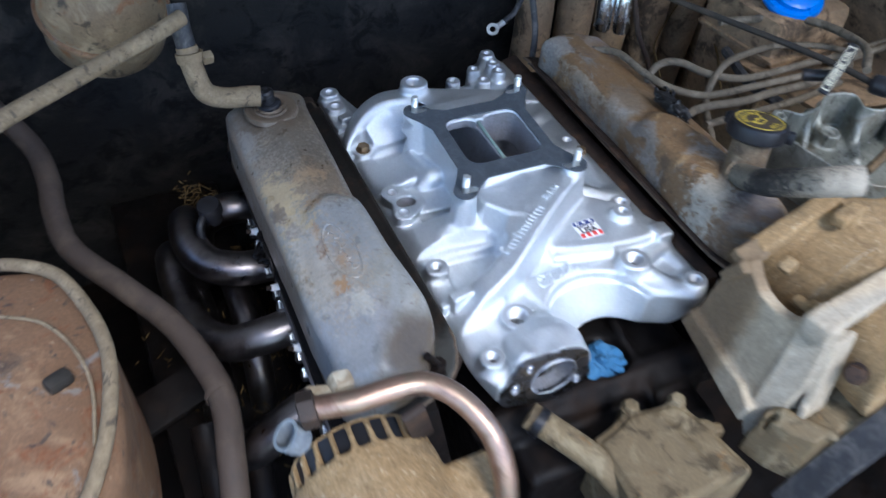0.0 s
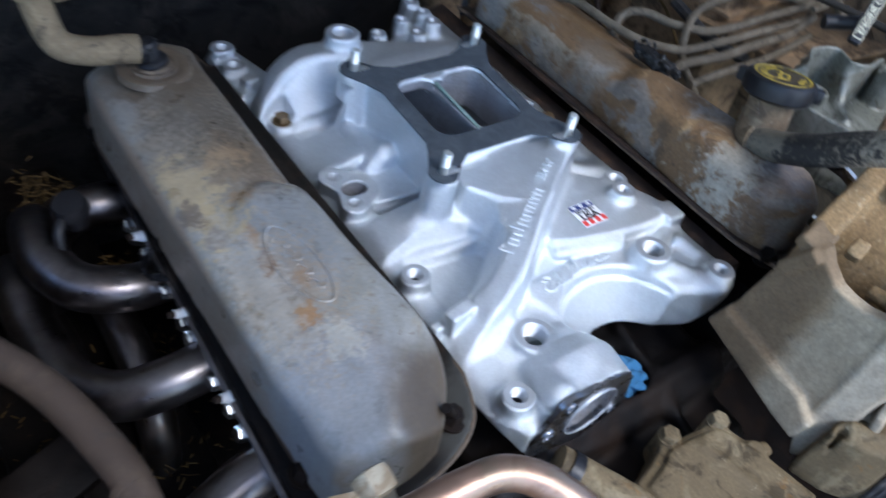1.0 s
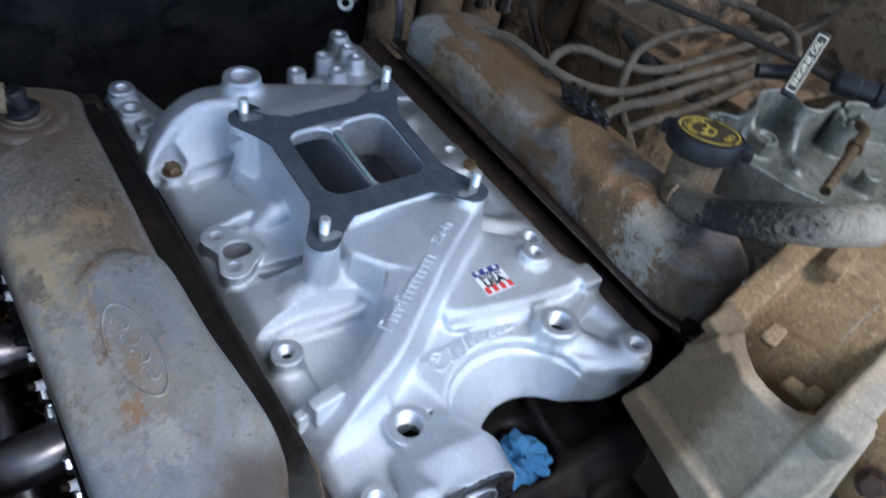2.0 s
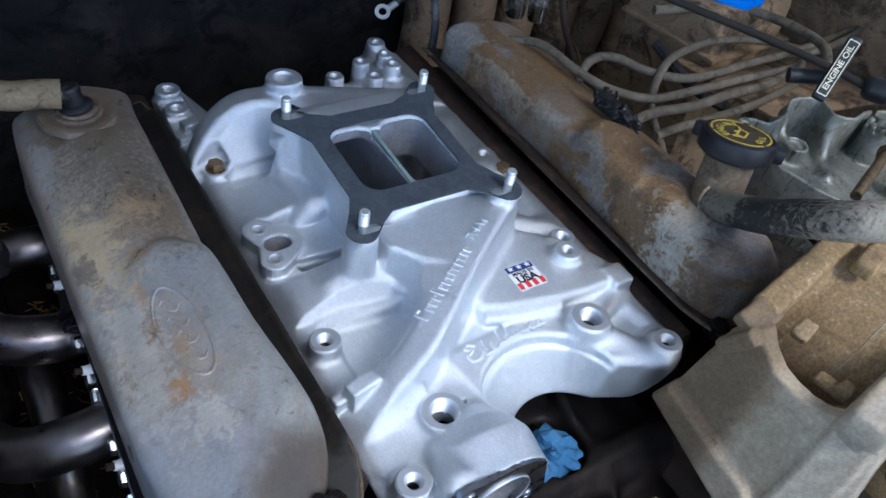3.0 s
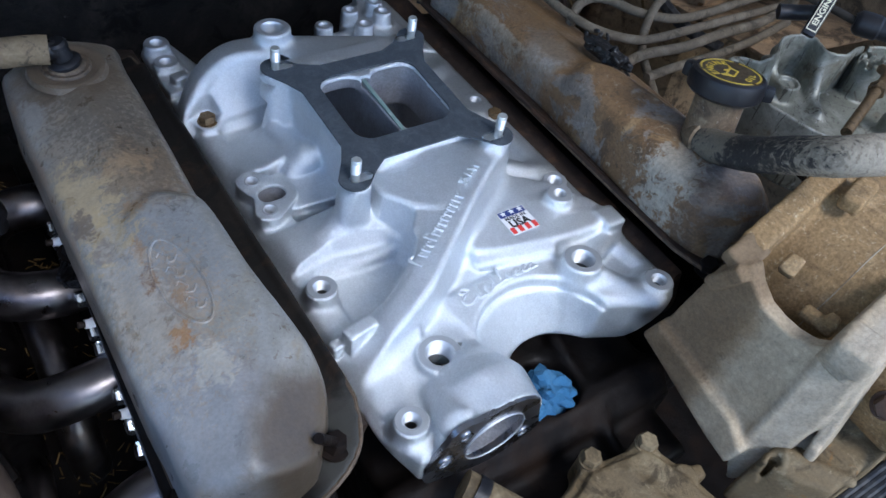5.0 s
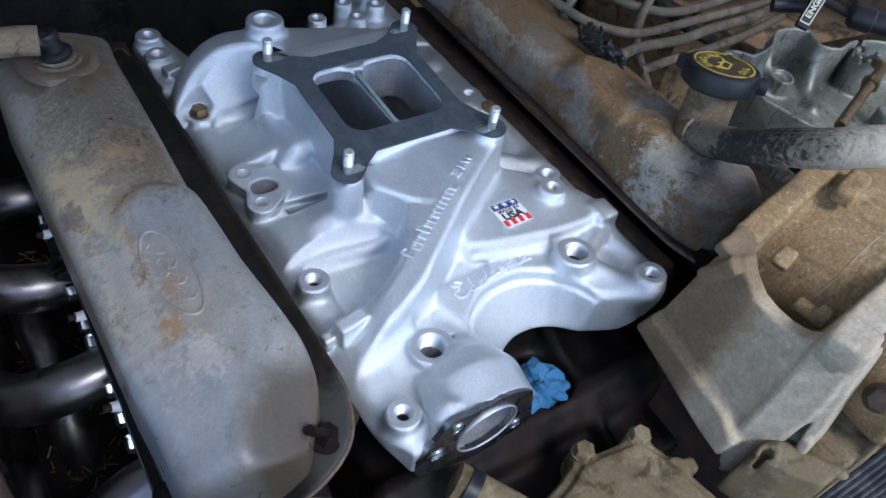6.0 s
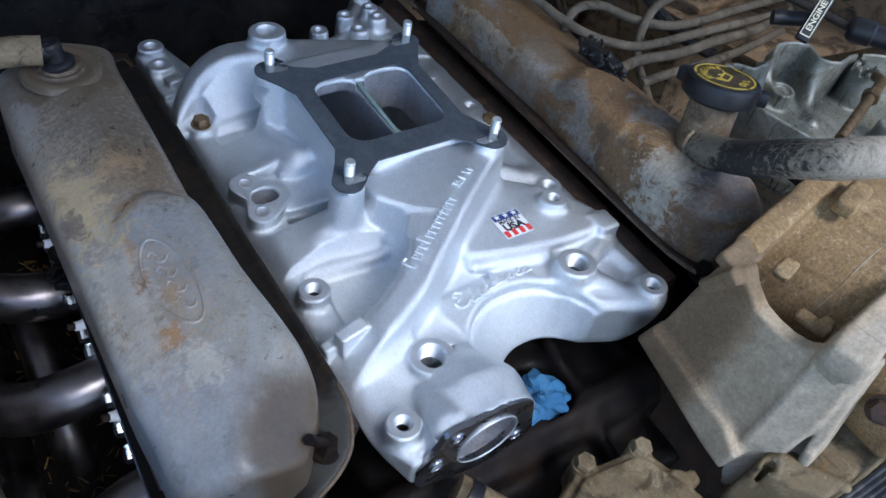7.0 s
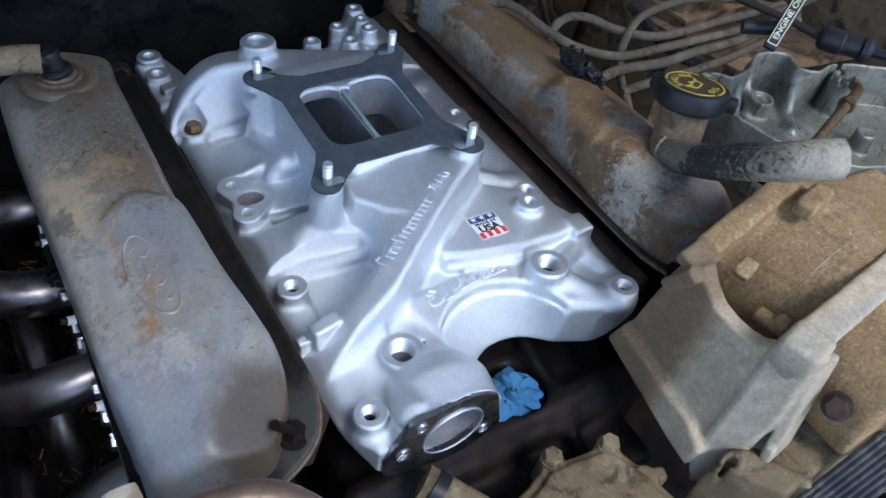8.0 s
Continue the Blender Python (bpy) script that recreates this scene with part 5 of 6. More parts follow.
part("primary_tube", pipe([(-0.300, 0.075, -0.085), (-0.298, 0.035, -0.092), (-0.298, -0.015, -0.100), (-0.300, -0.043, -0.125), (-0.301, -0.050, -0.17), (-0.301, -0.040, -0.25)], 0.0165, 20, 8), HEADER, header)
part("collector", lathe([(0.055, 0), (0.058, 0.06), (0.045, 0.14), (0.0, 0.14), (0, 0)], 28, (-0.345, 0.160, -0.330), closed=False), HEADER, header)
for i, (y, z) in enumerate(((0.105, -0.042), (0.085, -0.040), (0.060, -0.036), (0.015, -0.036), (-0.025, -0.032), (-0.041, -0.034), (-0.087, -0.034), (-0.118, -0.028), (-0.137, -0.034), (-0.205, -0.034))):
    part("header_bolt", hexagon(0.0070, 0.011, (-0.2565, y, z), (-1, 0, 0.25), 0.0085), CHROME, header, "bright plated header bolt")
for y, z in ((-0.020, -0.026), (0.075, -0.028), (-0.112, -0.020)):
    plug = thing("spark_plug", "white ceramic spark plug in the head", "spark plug", group="spark plugs")
    insulator = part("ceramic", lathe([(0, 0), (0.0055, 0), (0.0050, 0.006), (0.0038, 0.010), (0.0038, 0.013), (0, 0.013)], 16, (-0.2555, y, z), (-1, 0, 0.3), closed=False), WHITE, plug)
    part("terminal", lathe([(0, 0.013), (0.0028, 0.013), (0.0028, 0.018), (0, 0.018)], 12, (-0.2555, y, z), (-1, 0, 0.3), closed=False), RUSTY_EDGE, insulator)
burr = thing("burnt_strap", "charred plastic remains stuck on the header tube", "debris")
for i in range(9):
    p = Vector((-0.262 + rc.uniform(-0.014, 0.006), 0.040 + rc.uniform(-0.018, 0.018), -0.030 + rc.uniform(-0.004, 0.004)))
    part("charred_strand", pipe([p, p + Vector((rc.uniform(-0.01, 0.01), rc.uniform(-0.012, 0.012), 0.004)), p + Vector((rc.uniform(-0.014, 0.01), rc.uniform(-0.016, 0.016), -0.002))], 0.0018, 7, 4), PLASTIC, burr)
o2 = thing("header_plug", "dark steel hex plug on the header tube", "plug")
part("plug_cap", lathe([(0, 0.018), (0.013, 0.017), (0.0145, 0.012), (0.0145, 0.004), (0.010, 0.0), (0.010, -0.012), (0, -0.012)], 24, (-0.305, 0.108, -0.012), (-0.15, -0.1, 1), closed=False), PLASTIC, o2)
part("plug_lead", pipe([(-0.315, 0.100, -0.006), (-0.322, 0.090, -0.012), (-0.324, 0.080, -0.030)], 0.005, 10), PLASTIC, o2)

# ---- dry straw caught below ----
straw = bmesh.new()
rs = random.Random(11)
for cx, cy, cz, n, sp in ((-0.315, 0.195, -0.060, 110, 0.011), (-0.278, 0.100, -0.100, 110, 0.014), (-0.36, 0.02, -0.185, 120, 0.04), (-0.29, -0.11, -0.180, 120, 0.04), (-0.27, 0.02, -0.15, 100, 0.03), (-0.35, -0.22, -0.20, 140, 0.05), (0.10, -0.30, -0.13, 90, 0.02)):
    for i in range(n):
        p = Vector((rs.gauss(cx, sp), rs.gauss(cy, sp), rs.gauss(cz, 0.010)))
        d = Vector((rs.uniform(-1, 1), rs.uniform(-1, 1), rs.uniform(-0.4, 0.4))).normalized() * rs.uniform(0.002, 0.006)
        s = d.cross(Vector((0, 0, 1))).normalized() * rs.uniform(0.0004, 0.0009)
        up = Vector((0, 0, 0.0008))
        q = [straw.verts.new(p + a) for a in (-d - s, d - s, d + s, -d + s, up)]
        for a, b in ((0, 1), (1, 2), (2, 3), (3, 0)):
            straw.faces.new((q[a], q[b], q[4]))
tagged(part("straw", straw, STRAW), "dry yellow straw and chaff caught below", "straw", kind="stuff")
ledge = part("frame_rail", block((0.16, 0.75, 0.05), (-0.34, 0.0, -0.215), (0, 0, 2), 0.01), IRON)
tagged(ledge, "oily dark chassis rail under the header", "frame rail", kind="structure")

# ---- plug wires ----
wires = thing("plug_wires", "dusty grey spark plug wires lying in loops", "wire")
for pts, r in (
        ([(0.215, 0.150, 0.085), (0.236, 0.115, 0.097), (0.241, 0.061, 0.100), (0.252, 0.025, 0.100), (0.278, -0.002, 0.100), (0.306, -0.009, 0.100), (0.354, -0.010, 0.100), (0.414, -0.011, 0.100), (0.498, -0.012, 0.100), (0.53, 0.0, 0.095)], 0.0046),
        ([(0.236, 0.040, 0.060), (0.252, 0.061, 0.092), (0.277, 0.071, 0.100), (0.301, 0.064, 0.100), (0.316, 0.036, 0.100), (0.344, 0.013, 0.100), (0.384, 0.007, 0.100), (0.456, 0.010, 0.100), (0.526, 0.011, 0.100), (0.597, 0.018, 0.100), (0.652, 0.024, 0.100)], 0.0048),
        ([(0.262, -0.095, 0.040), (0.265, -0.060, 0.078), (0.291, -0.006, 0.092), (0.337, 0.030, 0.107), (0.391, 0.047, 0.107), (0.450, 0.052, 0.104), (0.509, 0.039, 0.100), (0.540, 0.014, 0.100)], 0.0044),
        ([(0.230, -0.040, 0.096), (0.250, -0.028, 0.098), (0.280, -0.024, 0.098), (0.327, -0.029, 0.098), (0.379, -0.026, 0.098), (0.446, -0.027, 0.100), (0.516, -0.011, 0.100)], 0.0052),
        ([(0.262, -0.046, 0.090), (0.300, -0.044, 0.090), (0.352, -0.046, 0.092), (0.410, -0.044, 0.094), (0.480, -0.034, 0.096)], 0.0046),
        ([(0.716, 0.068, 0.100), (0.683, 0.031, 0.100), (0.612, 0.007, 0.104), (0.530, 0.001, 0.100)], 0.0046)):
    part("wire", pipe(pts, r, 12, 8), WIRE, wires)
thin = thing("thin_wires", "thin yellow-green and brown wires hanging behind", "wire")
part("wire", pipe([(0.520, 0.330, 0.020), (0.455, 0.285, 0.000), (0.385, 0.215, 0.020), (0.350, 0.165, 0.035), (0.345, 0.140, 0.020)], 0.0013, 8), STRAW, thin)
part("wire", pipe([(0.498, 0.235, 0.026), (0.455, 0.170, 0.040), (0.421, 0.119, 0.048), (0.395, 0.085, 0.050), (0.385, 0.060, 0.040)], 0.0018, 8), STRAW, thin)
part("wire", pipe([(0.262, 0.140, 0.160), (0.275, 0.130, 0.110), (0.305, 0.130, 0.060), (0.315, 0.120, 0.030)], 0.0034, 8), RUSTY_EDGE, thin)
part("wire", pipe([(0.430, 0.120, 0.060), (0.410, 0.040, 0.060), (0.420, -0.010, 0.060)], 0.0070, 8), RUBBER, thin)
part("wire", pipe([(0.480, -0.060, 0.130), (0.520, -0.010, 0.130), (0.500, 0.080, 0.120), (0.400, 0.120, 0.110)], 0.0055, 10), WIRE, thin)

# ---- dipstick with its tag and a connector ----
dip = thing("oil_dipstick", "black plastic dipstick handle with cream oil tag", "dipstick")
td = Vector((0.037, 0.018, 0.023)).normalized()
tn = Vector((-0.62, -0.42, 0.66)).normalized()
tag_m = frame_at(Vector((0.297, -0.1505, 0.229)) - td * 0.003, td, tn) @ Matrix.Diagonal((0.74, 0.62, 0.62, 1))
part("tag_block", block((0.074, 0.017, 0.012), (0, 0, 0), (0, 0, 0), 0.003), PLASTIC, dip).matrix_basis = tag_m
part("tag_plate", flat_plate("tag_plate", [round_rect(-0.032, -0.0068, 0.032, 0.0068, 0.001)], 0.0004), CREAM, dip, "cream border of the tag").matrix_basis = tag_m @ Matrix.Translation((0, 0, 0.0063))
part("tag_face", flat_plate("tag_face", [round_rect(-0.0308, -0.0056, 0.0308, 0.0056, 0.001)], 0.0004), BLACK_PRINT, dip).matrix_basis = tag_m @ Matrix.Translation((0, 0, 0.0067))
part("tag_words", text_mesh("tag_words", "ENGINE OIL", 0.0098, 0.0003, Matrix(), 0.0002, 0.98), CREAM, dip).matrix_basis = tag_m @ Matrix.Translation((0, 0, 0.0071))
part("grip", pipe([(0.304, -0.146, 0.214), (0.294, -0.132, 0.208), (0.284, -0.124, 0.206)], 0.0062, 14), PLASTIC, dip)
rodline = thing("steel_line", "thin dark steel line with a black plug connector", "cable")
part("line", pipe([(0.246, 0.047, 0.205), (0.2786, -0.0125, 0.205), (0.3099, -0.0696, 0.205), (0.3386, -0.124, 0.2035), (0.3520, -0.158, 0.2015)], 0.0034, 10), SHADE_TIN, rodline)
part("line", pipe([(0.185, 0.200, 0.200), (0.216, 0.110, 0.204), (0.246, 0.047, 0.205)], 0.0034, 10), SHADE_TIN, rodline)
plug_dir = Vector((0.030, -0.050, 0.004)).normalized()
part("plug_body", lathe([(0, 0), (0.0070, 0), (0.0098, 0.003), (0.0104, 0.005), (0.0104, 0.019), (0.0088, 0.021), (0.0088, 0.034), (0.0112, 0.036), (0.0112, 0.040), (0.008, 0.044), (0, 0.044)], 20, Vector((0.3500, -0.154, 0.2017)), plug_dir, closed=False), PLASTIC, rodline, "black plug connector")
part("plug_lead", pipe([(0.371, -0.189, 0.2045), (0.386, -0.215, 0.210), (0.412, -0.240, 0.218)], 0.0042, 12), PLASTIC, rodline)

# ---- oily bare casting beside the engine ----
pump = thing("timing_cover_casting", "oily grey bare metal casting with scalloped rim", "casting")
pc = Solid((0.285, -0.285, 0.055), (0.585, -0.065, 0.135), 0.0016)
RIM = smooth_loop([(0.300, -0.150), (0.303, -0.105), (0.318, -0.083), (0.336, -0.086), (0.346, -0.097), (0.370, -0.094), (0.384, -0.086), (0.402, -0.076), (0.428, -0.080), (0.440, -0.092), (0.432, -0.112), (0.446, -0.122), (0.466, -0.118), (0.486, -0.122), (0.520, -0.140),
                   (0.560, -0.170), (0.575, -0.235), (0.500, -0.275), (0.400, -0.260), (0.330, -0.225)], 2)
pc.add(prism(RIM, 0.058, 0.078, 0.003), 0.003)
pc.add(prism(RIM, 0.070, 0.1255, 0.0012, 0.03), 0.002)
pc.cut((lambda X, Y, Z: np.maximum(poly_distance(RIM, X, Y) + 0.0048, 0.079 - Z), (0.27, -0.29, 0.075), (0.60, -0.06, 0.16)), 0.003)
pc.add(rod((0.432, -0.110, 0.080), (0.405, -0.150, 0.080), 0.006, 0.005), 0.006)
pc.add(rod((0.432, -0.112, 0.112), (0.424, -0.126, 0.085), 0.005), 0.008)
pc.add(rod((0.366, -0.094, 0.116), (0.352, -0.118, 0.078), 0.006, 0.005), 0.006)
pc.add(rod((0.395, -0.082, 0.112), (0.378, -0.112, 0.078), 0.004), 0.006)
for x, y, r, top in ((0.392, -0.112, 0.0125, 0.097), (0.318, -0.094, 0.0085, 0.1255), (0.452, -0.196, 0.010, 0.100), (0.345, -0.165, 0.008, 0.088)):
    pc.add(can((x, y, 0.07), (x, y, top), r * 1.1, r, 0.002), 0.005)
pc.cut(can((0.392, -0.112, 0.093), (0.392, -0.112, 0.12), 0.0090, 0.0095, 0.001), 0.002)
pc.cut(can((0.318, -0.094, 0.10), (0.318, -0.094, 0.14), 0.0040, 0.0040, 0.001), 0.001)
pc.add(can((0.475, -0.140, 0.078), (0.475, -0.140, 0.121), 0.0150, 0.0145, 0.002), 0.003)
pc.cut(can((0.475, -0.140, 0.100), (0.475, -0.140, 0.14), 0.0085, 0.0085, 0.001), 0.001)
for k in range(3):
    pc.cut(box((0.475, -0.140, 0.121), (0.020, 0.0025, 0.006), 0.001, (0, 0, 60 * k + 15)), 0.001)
part("casting_body", pc.skin("casting_body"), TIN, pump)
fitting = part("sensor_rod", pipe([(0.345, -0.204, 0.122), (0.411, -0.181, 0.130), (0.447, -0.168, 0.130), (0.462, -0.155, 0.124)], 0.0050, 12), BRASS, pump, "brass coloured fitting rod")
part("sensor_nut", hexagon(0.0082, 0.012, (0.411, -0.181, 0.130), (0.94, 0.33, 0.0)), BRASS, fitting)
part("rusty_stud", pipe([(0.322, -0.150, 0.080), (0.324, -0.148, 0.100)], 0.0045, 10), RUSTY_EDGE, pump)
ring = thing("metal_ring", "thin bright metal ring behind the compressor", "ring")
part("ring_band", lathe([(0.034, 0), (0.038, 0), (0.038, 0.012), (0.034, 0.012)], 40, (0.262, -0.215, 0.085), (-0.2, -0.2, 1)), CHROME, ring)
box_side = thing("storage_bracket", "rust brown sheet metal bracket by the fender", "bracket")
part("sheet", block((0.26, 0.16, 0.006), (0.56, 0.020, 0.052), (-8, 6, 0), 0.002), FENDER, box_side)
fl_cap = thing("reservoir_cap", "bright blue plastic reservoir cap", "cap")
part("cap_body", lathe([(0, 0.022), (0.030, 0.022), (0.036, 0.018), (0.036, 0.012), (0.043, 0.011), (0.045, 0.006), (0.043, 0.0), (0, 0.0)], 40, (0.508, 0.115, 0.132), (-0.10, -0.35, 1), closed=False), BLUE_CAP, fl_cap)
res = thing("washer_reservoir", "dirty brown translucent reservoir below the blue cap", "reservoir")
part("tank", block((0.14, 0.14, 0.30), (0.520, 0.130, -0.028), (-4, 0, 4), 0.015), FENDER, res)
part("seam_flange", block((0.150, 0.150, 0.006), (0.520, 0.132, 0.067), (-4, 0, 4), 0.002), FENDER, res)
for i, (x, y) in enumerate(((0.281, 0.216), (0.302, 0.201))):
    acc = thing("bright_canister", "small bright metal canister against the firewall", "canister", group="bright canisters")
    part("canister_shell", lathe([(0, 0), (0.0105, 0), (0.0120, 0.004), (0.0120, 0.058), (0.009, 0.064), (0, 0.064)], 24, (x, y, 0.066), (0, 0.1, 1), closed=False), CHROME, acc)
lug = thing("ring_terminal", "brass ring terminal on a black ground cable", "cable")
part("ring_eye", lathe([(0.0045, 0), (0.0088, 0), (0.0088, 0.002), (0.0045, 0.002)], 24, (0.130, 0.262, 0.066), (-0.3, -0.5, 0.8)), ZINC, lug)
part("crimp", pipe([(0.138, 0.264, 0.068), (0.152, 0.270, 0.070)], 0.0042, 10), ZINC, lug)
part("cable", pipe([(0.150, 0.269, 0.070), (0.172, 0.276, 0.082), (0.190, 0.300, 0.100), (0.170, 0.340, 0.11), (0.150, 0.37, 0.10)], 0.0040, 10), RUBBER, lug)
part("cable", pipe([(0.186, 0.262, 0.110), (0.180, 0.230, 0.070), (0.172, 0.215, 0.030)], 0.0045, 10), RUBBER, lug)
bell = thing("firewall_clutter", "dark brown ribbed insulation against the firewall", "insulation")
for i in range(7):
    part("fold", pipe([(0.24 + i * 0.075, 0.36 - 0.02 * (i % 2), -0.25), (0.25 + i * 0.075, 0.35, 0.0), (0.245 + i * 0.078, 0.37, 0.2)], 0.030, 12), FENDER, bell)

# ---- compressor and its mounting bracket ----
bracket = thing("compressor_bracket", "dusty grey cast aluminium compressor bracket", "bracket")
bk = Solid((0.085, -0.405, -0.03), (0.33, -0.225, 0.19), 0.0021)


def side_prism(poly, x0, x1, r, lean=0.0):
    """A polygon in y and z, thick from x0 to x1; lean turns it forward beyond the fold."""
    f = prism(poly, x0, x1, r)[0]
    ys, zs = [q[0] for q in poly], [q[1] for q in poly]
    return lambda X, Y, Z: f(Y, Z, X - lean * (-0.357 - Y)), (x0 - 0.02, min(ys), min(zs)), (x1 + 0.03, max(ys), max(zs))


bk.add(side_prism([(-0.362, 0.158), (-0.354, 0.150), (-0.345, 0.141), (-0.334, 0.137), (-0.322, 0.136), (-0.310, 0.138), (-0.299, 0.145), (-0.289, 0.156), (-0.277, 0.151), (-0.271, 0.136), (-0.259, 0.058), (-0.256, 0.030), (-0.336, 0.012), (-0.362, 0.006)][::-1], 0.107, 0.120, 0.0018), 0.002)
bk.add(side_prism([(-0.251, 0.034), (-0.336, 0.010), (-0.360, 0.006), (-0.364, 0.030), (-0.345, 0.046), (-0.300, 0.052), (-0.258, 0.058)], 0.098, 0.112, 0.004), 0.004)
bk.add(side_prism([(-0.366, -0.020), (-0.374, -0.010), (-0.381, 0.040), (-0.383, 0.090), (-0.381, 0.160), (-0.356, 0.160), (-0.357, 0.090), (-0.356, 0.040), (-0.358, 0.004)], 0.1045, 0.1170, 0.0022, 0.55), 0.003)
bk.add(box((0.104, -0.281, 0.136), (0.0045, 0.006, 0.017), 0.0015, (28, 0, 0)), 0.001)
bk.add(box((0.118, -0.277, 0.150), (0.014, 0.010, 0.006), 0.002, (12, -6, 8)), 0.002)
bk.add(box((0.138, -0.384, 0.095), (0.016, 0.004, 0.048), 0.002, (-8, 0, 8)), 0.003)
bk.add(box((0.150, -0.380, 0.050), (0.030, 0.004, 0.010), 0.002, (0, -35, 8)), 0.003)
bk.cut(box((0.1235, -0.394, 0.105), (0.0045, 0.010, 0.040), 0.002, (-6, 0, 30)), 0.002)
bk.cut(box((0.100, -0.2655, 0.148), (0.006, 0.003, 0.004), 0.001), 0.001)
part("bracket_casting", bk.skin("bracket_casting"), DUSTY_ALU, bracket)
arm = Solid((0.095, -0.39, 0.12), (0.36, -0.31, 0.20), 0.0024)
arm.add(box((0.222, -0.350, 0.156), (0.118, 0.0115, 0.0115), 0.002, (6, -3, 8)), 0.002)
arm.add(box((0.118, -0.368, 0.157), (0.014, 0.013, 0.0105), 0.003, (0, 0, 14)), 0.004)
part("bracket_arm", arm.skin("bracket_arm"), DUSTY_ALU, bracket, "dusty square arm of the bracket")
comp = thing("air_compressor", "dust-caked tan metal air conditioning compressor", "compressor")
cp = Solid((0.11, -0.43, -0.02), (0.34, -0.23, 0.20), 0.0028)
cp.add(can((0.226, -0.262, 0.087), (0.226, -0.345, 0.087), 0.0765, 0.0765, 0.004), 0.002)
cp.add(can((0.215, -0.345, 0.100), (0.215, -0.420, 0.100), 0.060, 0.060, 0.006), 0.003)
cp.add(box((0.176, -0.2655, 0.1565), (0.052, 0.0095, 0.010), 0.002, (0, -10, 10)), 0.002)
cp.add(can((0.226, -0.258, 0.087), (0.226, -0.276, 0.087), 0.0790, 0.0790, 0.003), 0.002)
cp.add(box((0.275, -0.302, 0.128), (0.055, 0.042, 0.031), 0.012, (0, 4, 0)), 0.012)
cp.add(box((0.1475, -0.2965, 0.1440), (0.0075, 0.0060, 0.0080), 0.0015, (0, -40, 12)), 0.001)
cp.add(box((0.214, -0.283, 0.173), (0.018, 0.008, 0.006), 0.002, (0, 0, 14)), 0.002)
cp.add(can((0.1400, -0.322, 0.1300), (0.1420, -0.346, 0.1330), 0.0060, 0.0060, 0.001), 0.001)
cp.add(can((0.1405, -0.336, 0.1400), (0.1410, -0.346, 0.1405), 0.0050, 0.0050, 0.001), 0.001)
cp.add(box((0.225, -0.395, 0.110), (0.045, 0.028, 0.030), 0.003, (0, -20, 8)), 0.004)
comp_body = part("compressor_body", cp.skin("compressor_body"), COMPRESSOR, comp)
seam = [(0.226 + 0.0767 * math.cos(a), -0.322 - 0.003 * math.sin(3 * a), 0.087 + 0.0767 * math.sin(a)) for a in (radians(60 + 8 * k) for k in range(18))]
part("body_seam", pipe(seam, 0.0004, 6, 3), PALE_PLASTIC, comp_body, "pale line of the body joint")
part("mount_bolt", hexagon(0.008, 0.010, (0.150, -0.398, 0.112), (-0.8, -0.2, 0.55), 0.010), RUSTY_EDGE, comp_body)
# second casting and ribbed belt below the bracket
tens = thing("belt_tensioner", "dusty cast belt tensioner with rusty bolt", "tensioner")
tn_s = Solid((0.07, -0.435, -0.02), (0.25, -0.355, 0.085), 0.0024)
tn_s.add(prism([(0.096, -0.374), (0.106, -0.400), (0.122, -0.421), (0.215, -0.421), (0.232, -0.392), (0.215, -0.366), (0.140, -0.366)], -0.02, lambda x, y: 0.050 + 0.12 * (x - 0.15), 0.003, 0.04), 0.002)
tn_s.add(rod((0.116, -0.382, 0.047), (0.142, -0.420, 0.047), 0.0045, 0.0038), 0.005)
tn_s.add(rod((0.160, -0.376, 0.052), (0.196, -0.410, 0.055), 0.0030), 0.004)
tn_s.add(can((0.180, -0.389, 0.02), (0.180, -0.389, 0.061), 0.012, 0.010, 0.002), 0.004)
tn_s.cut(prism(round_rect(0.150, -0.384, 0.170, -0.376, 0.003), 0.03, 0.08, 0.001), 0.002)
tn_s.cut(can((0.107, -0.3815, 0.02), (0.107, -0.3815, 0.07), 0.0042, 0.0042, 0.001), 0.001)
tn_s.cut(can((0.205, -0.412, 0.02), (0.205, -0.412, 0.08), 0.0065, 0.0065, 0.001), 0.001)
tens_body = part("tensioner_casting", tn_s.skin("tensioner_casting"), PUMP, tens)
part("tensioner_bolt", hexagon(0.0066, 0.007, (0.180, -0.389, 0.0608), (-0.1, -0.1, 1)), RUST_PAN, tens_body, "rusty tensioner bolt")
belt = thing("ribbed_belt", "black ribbed drive belt", "belt")
for i in range(7):
    o = 0.0042 * i
    part("belt_rib", pipe([(0.105, -0.424 - o, -0.030), (0.140, -0.424 - o, 0.030), (0.185, -0.424 - o, 0.085), (0.240, -0.424 - o, 0.135)], 0.0026, 8, 6), RUBBER, belt)

# ---- front castings below the notch ----
wp = thing("water_pump_casting", "dusty grey pump casting with bolted lid", "casting")
ws = Solid((-0.04, -0.43, -0.09), (0.12, -0.29, 0.035), 0.0022)
ws.add(prism([(-0.040, -0.322), (-0.016, -0.316), (0.000, -0.309), (0.012, -0.3045), (0.022, -0.311), (0.060, -0.3150), (0.066, -0.322), (0.076, -0.352), (0.088, -0.405), (-0.040, -0.415)], -0.09, 0.0005, 0.003, 0.02), 0.002)
ws.add(prism([(-0.034, -0.330), (-0.012, -0.324), (0.004, -0.3165), (0.024, -0.3180), (0.054, -0.3220), (0.060, -0.332), (0.068, -0.356), (0.078, -0.405), (-0.034, -0.410)], -0.01, 0.0055, 0.003, 0.04), 0.003)
ws.add(rod((0.030, -0.330, 0.0040), (0.046, -0.400, 0.0040), 0.004), 0.006)
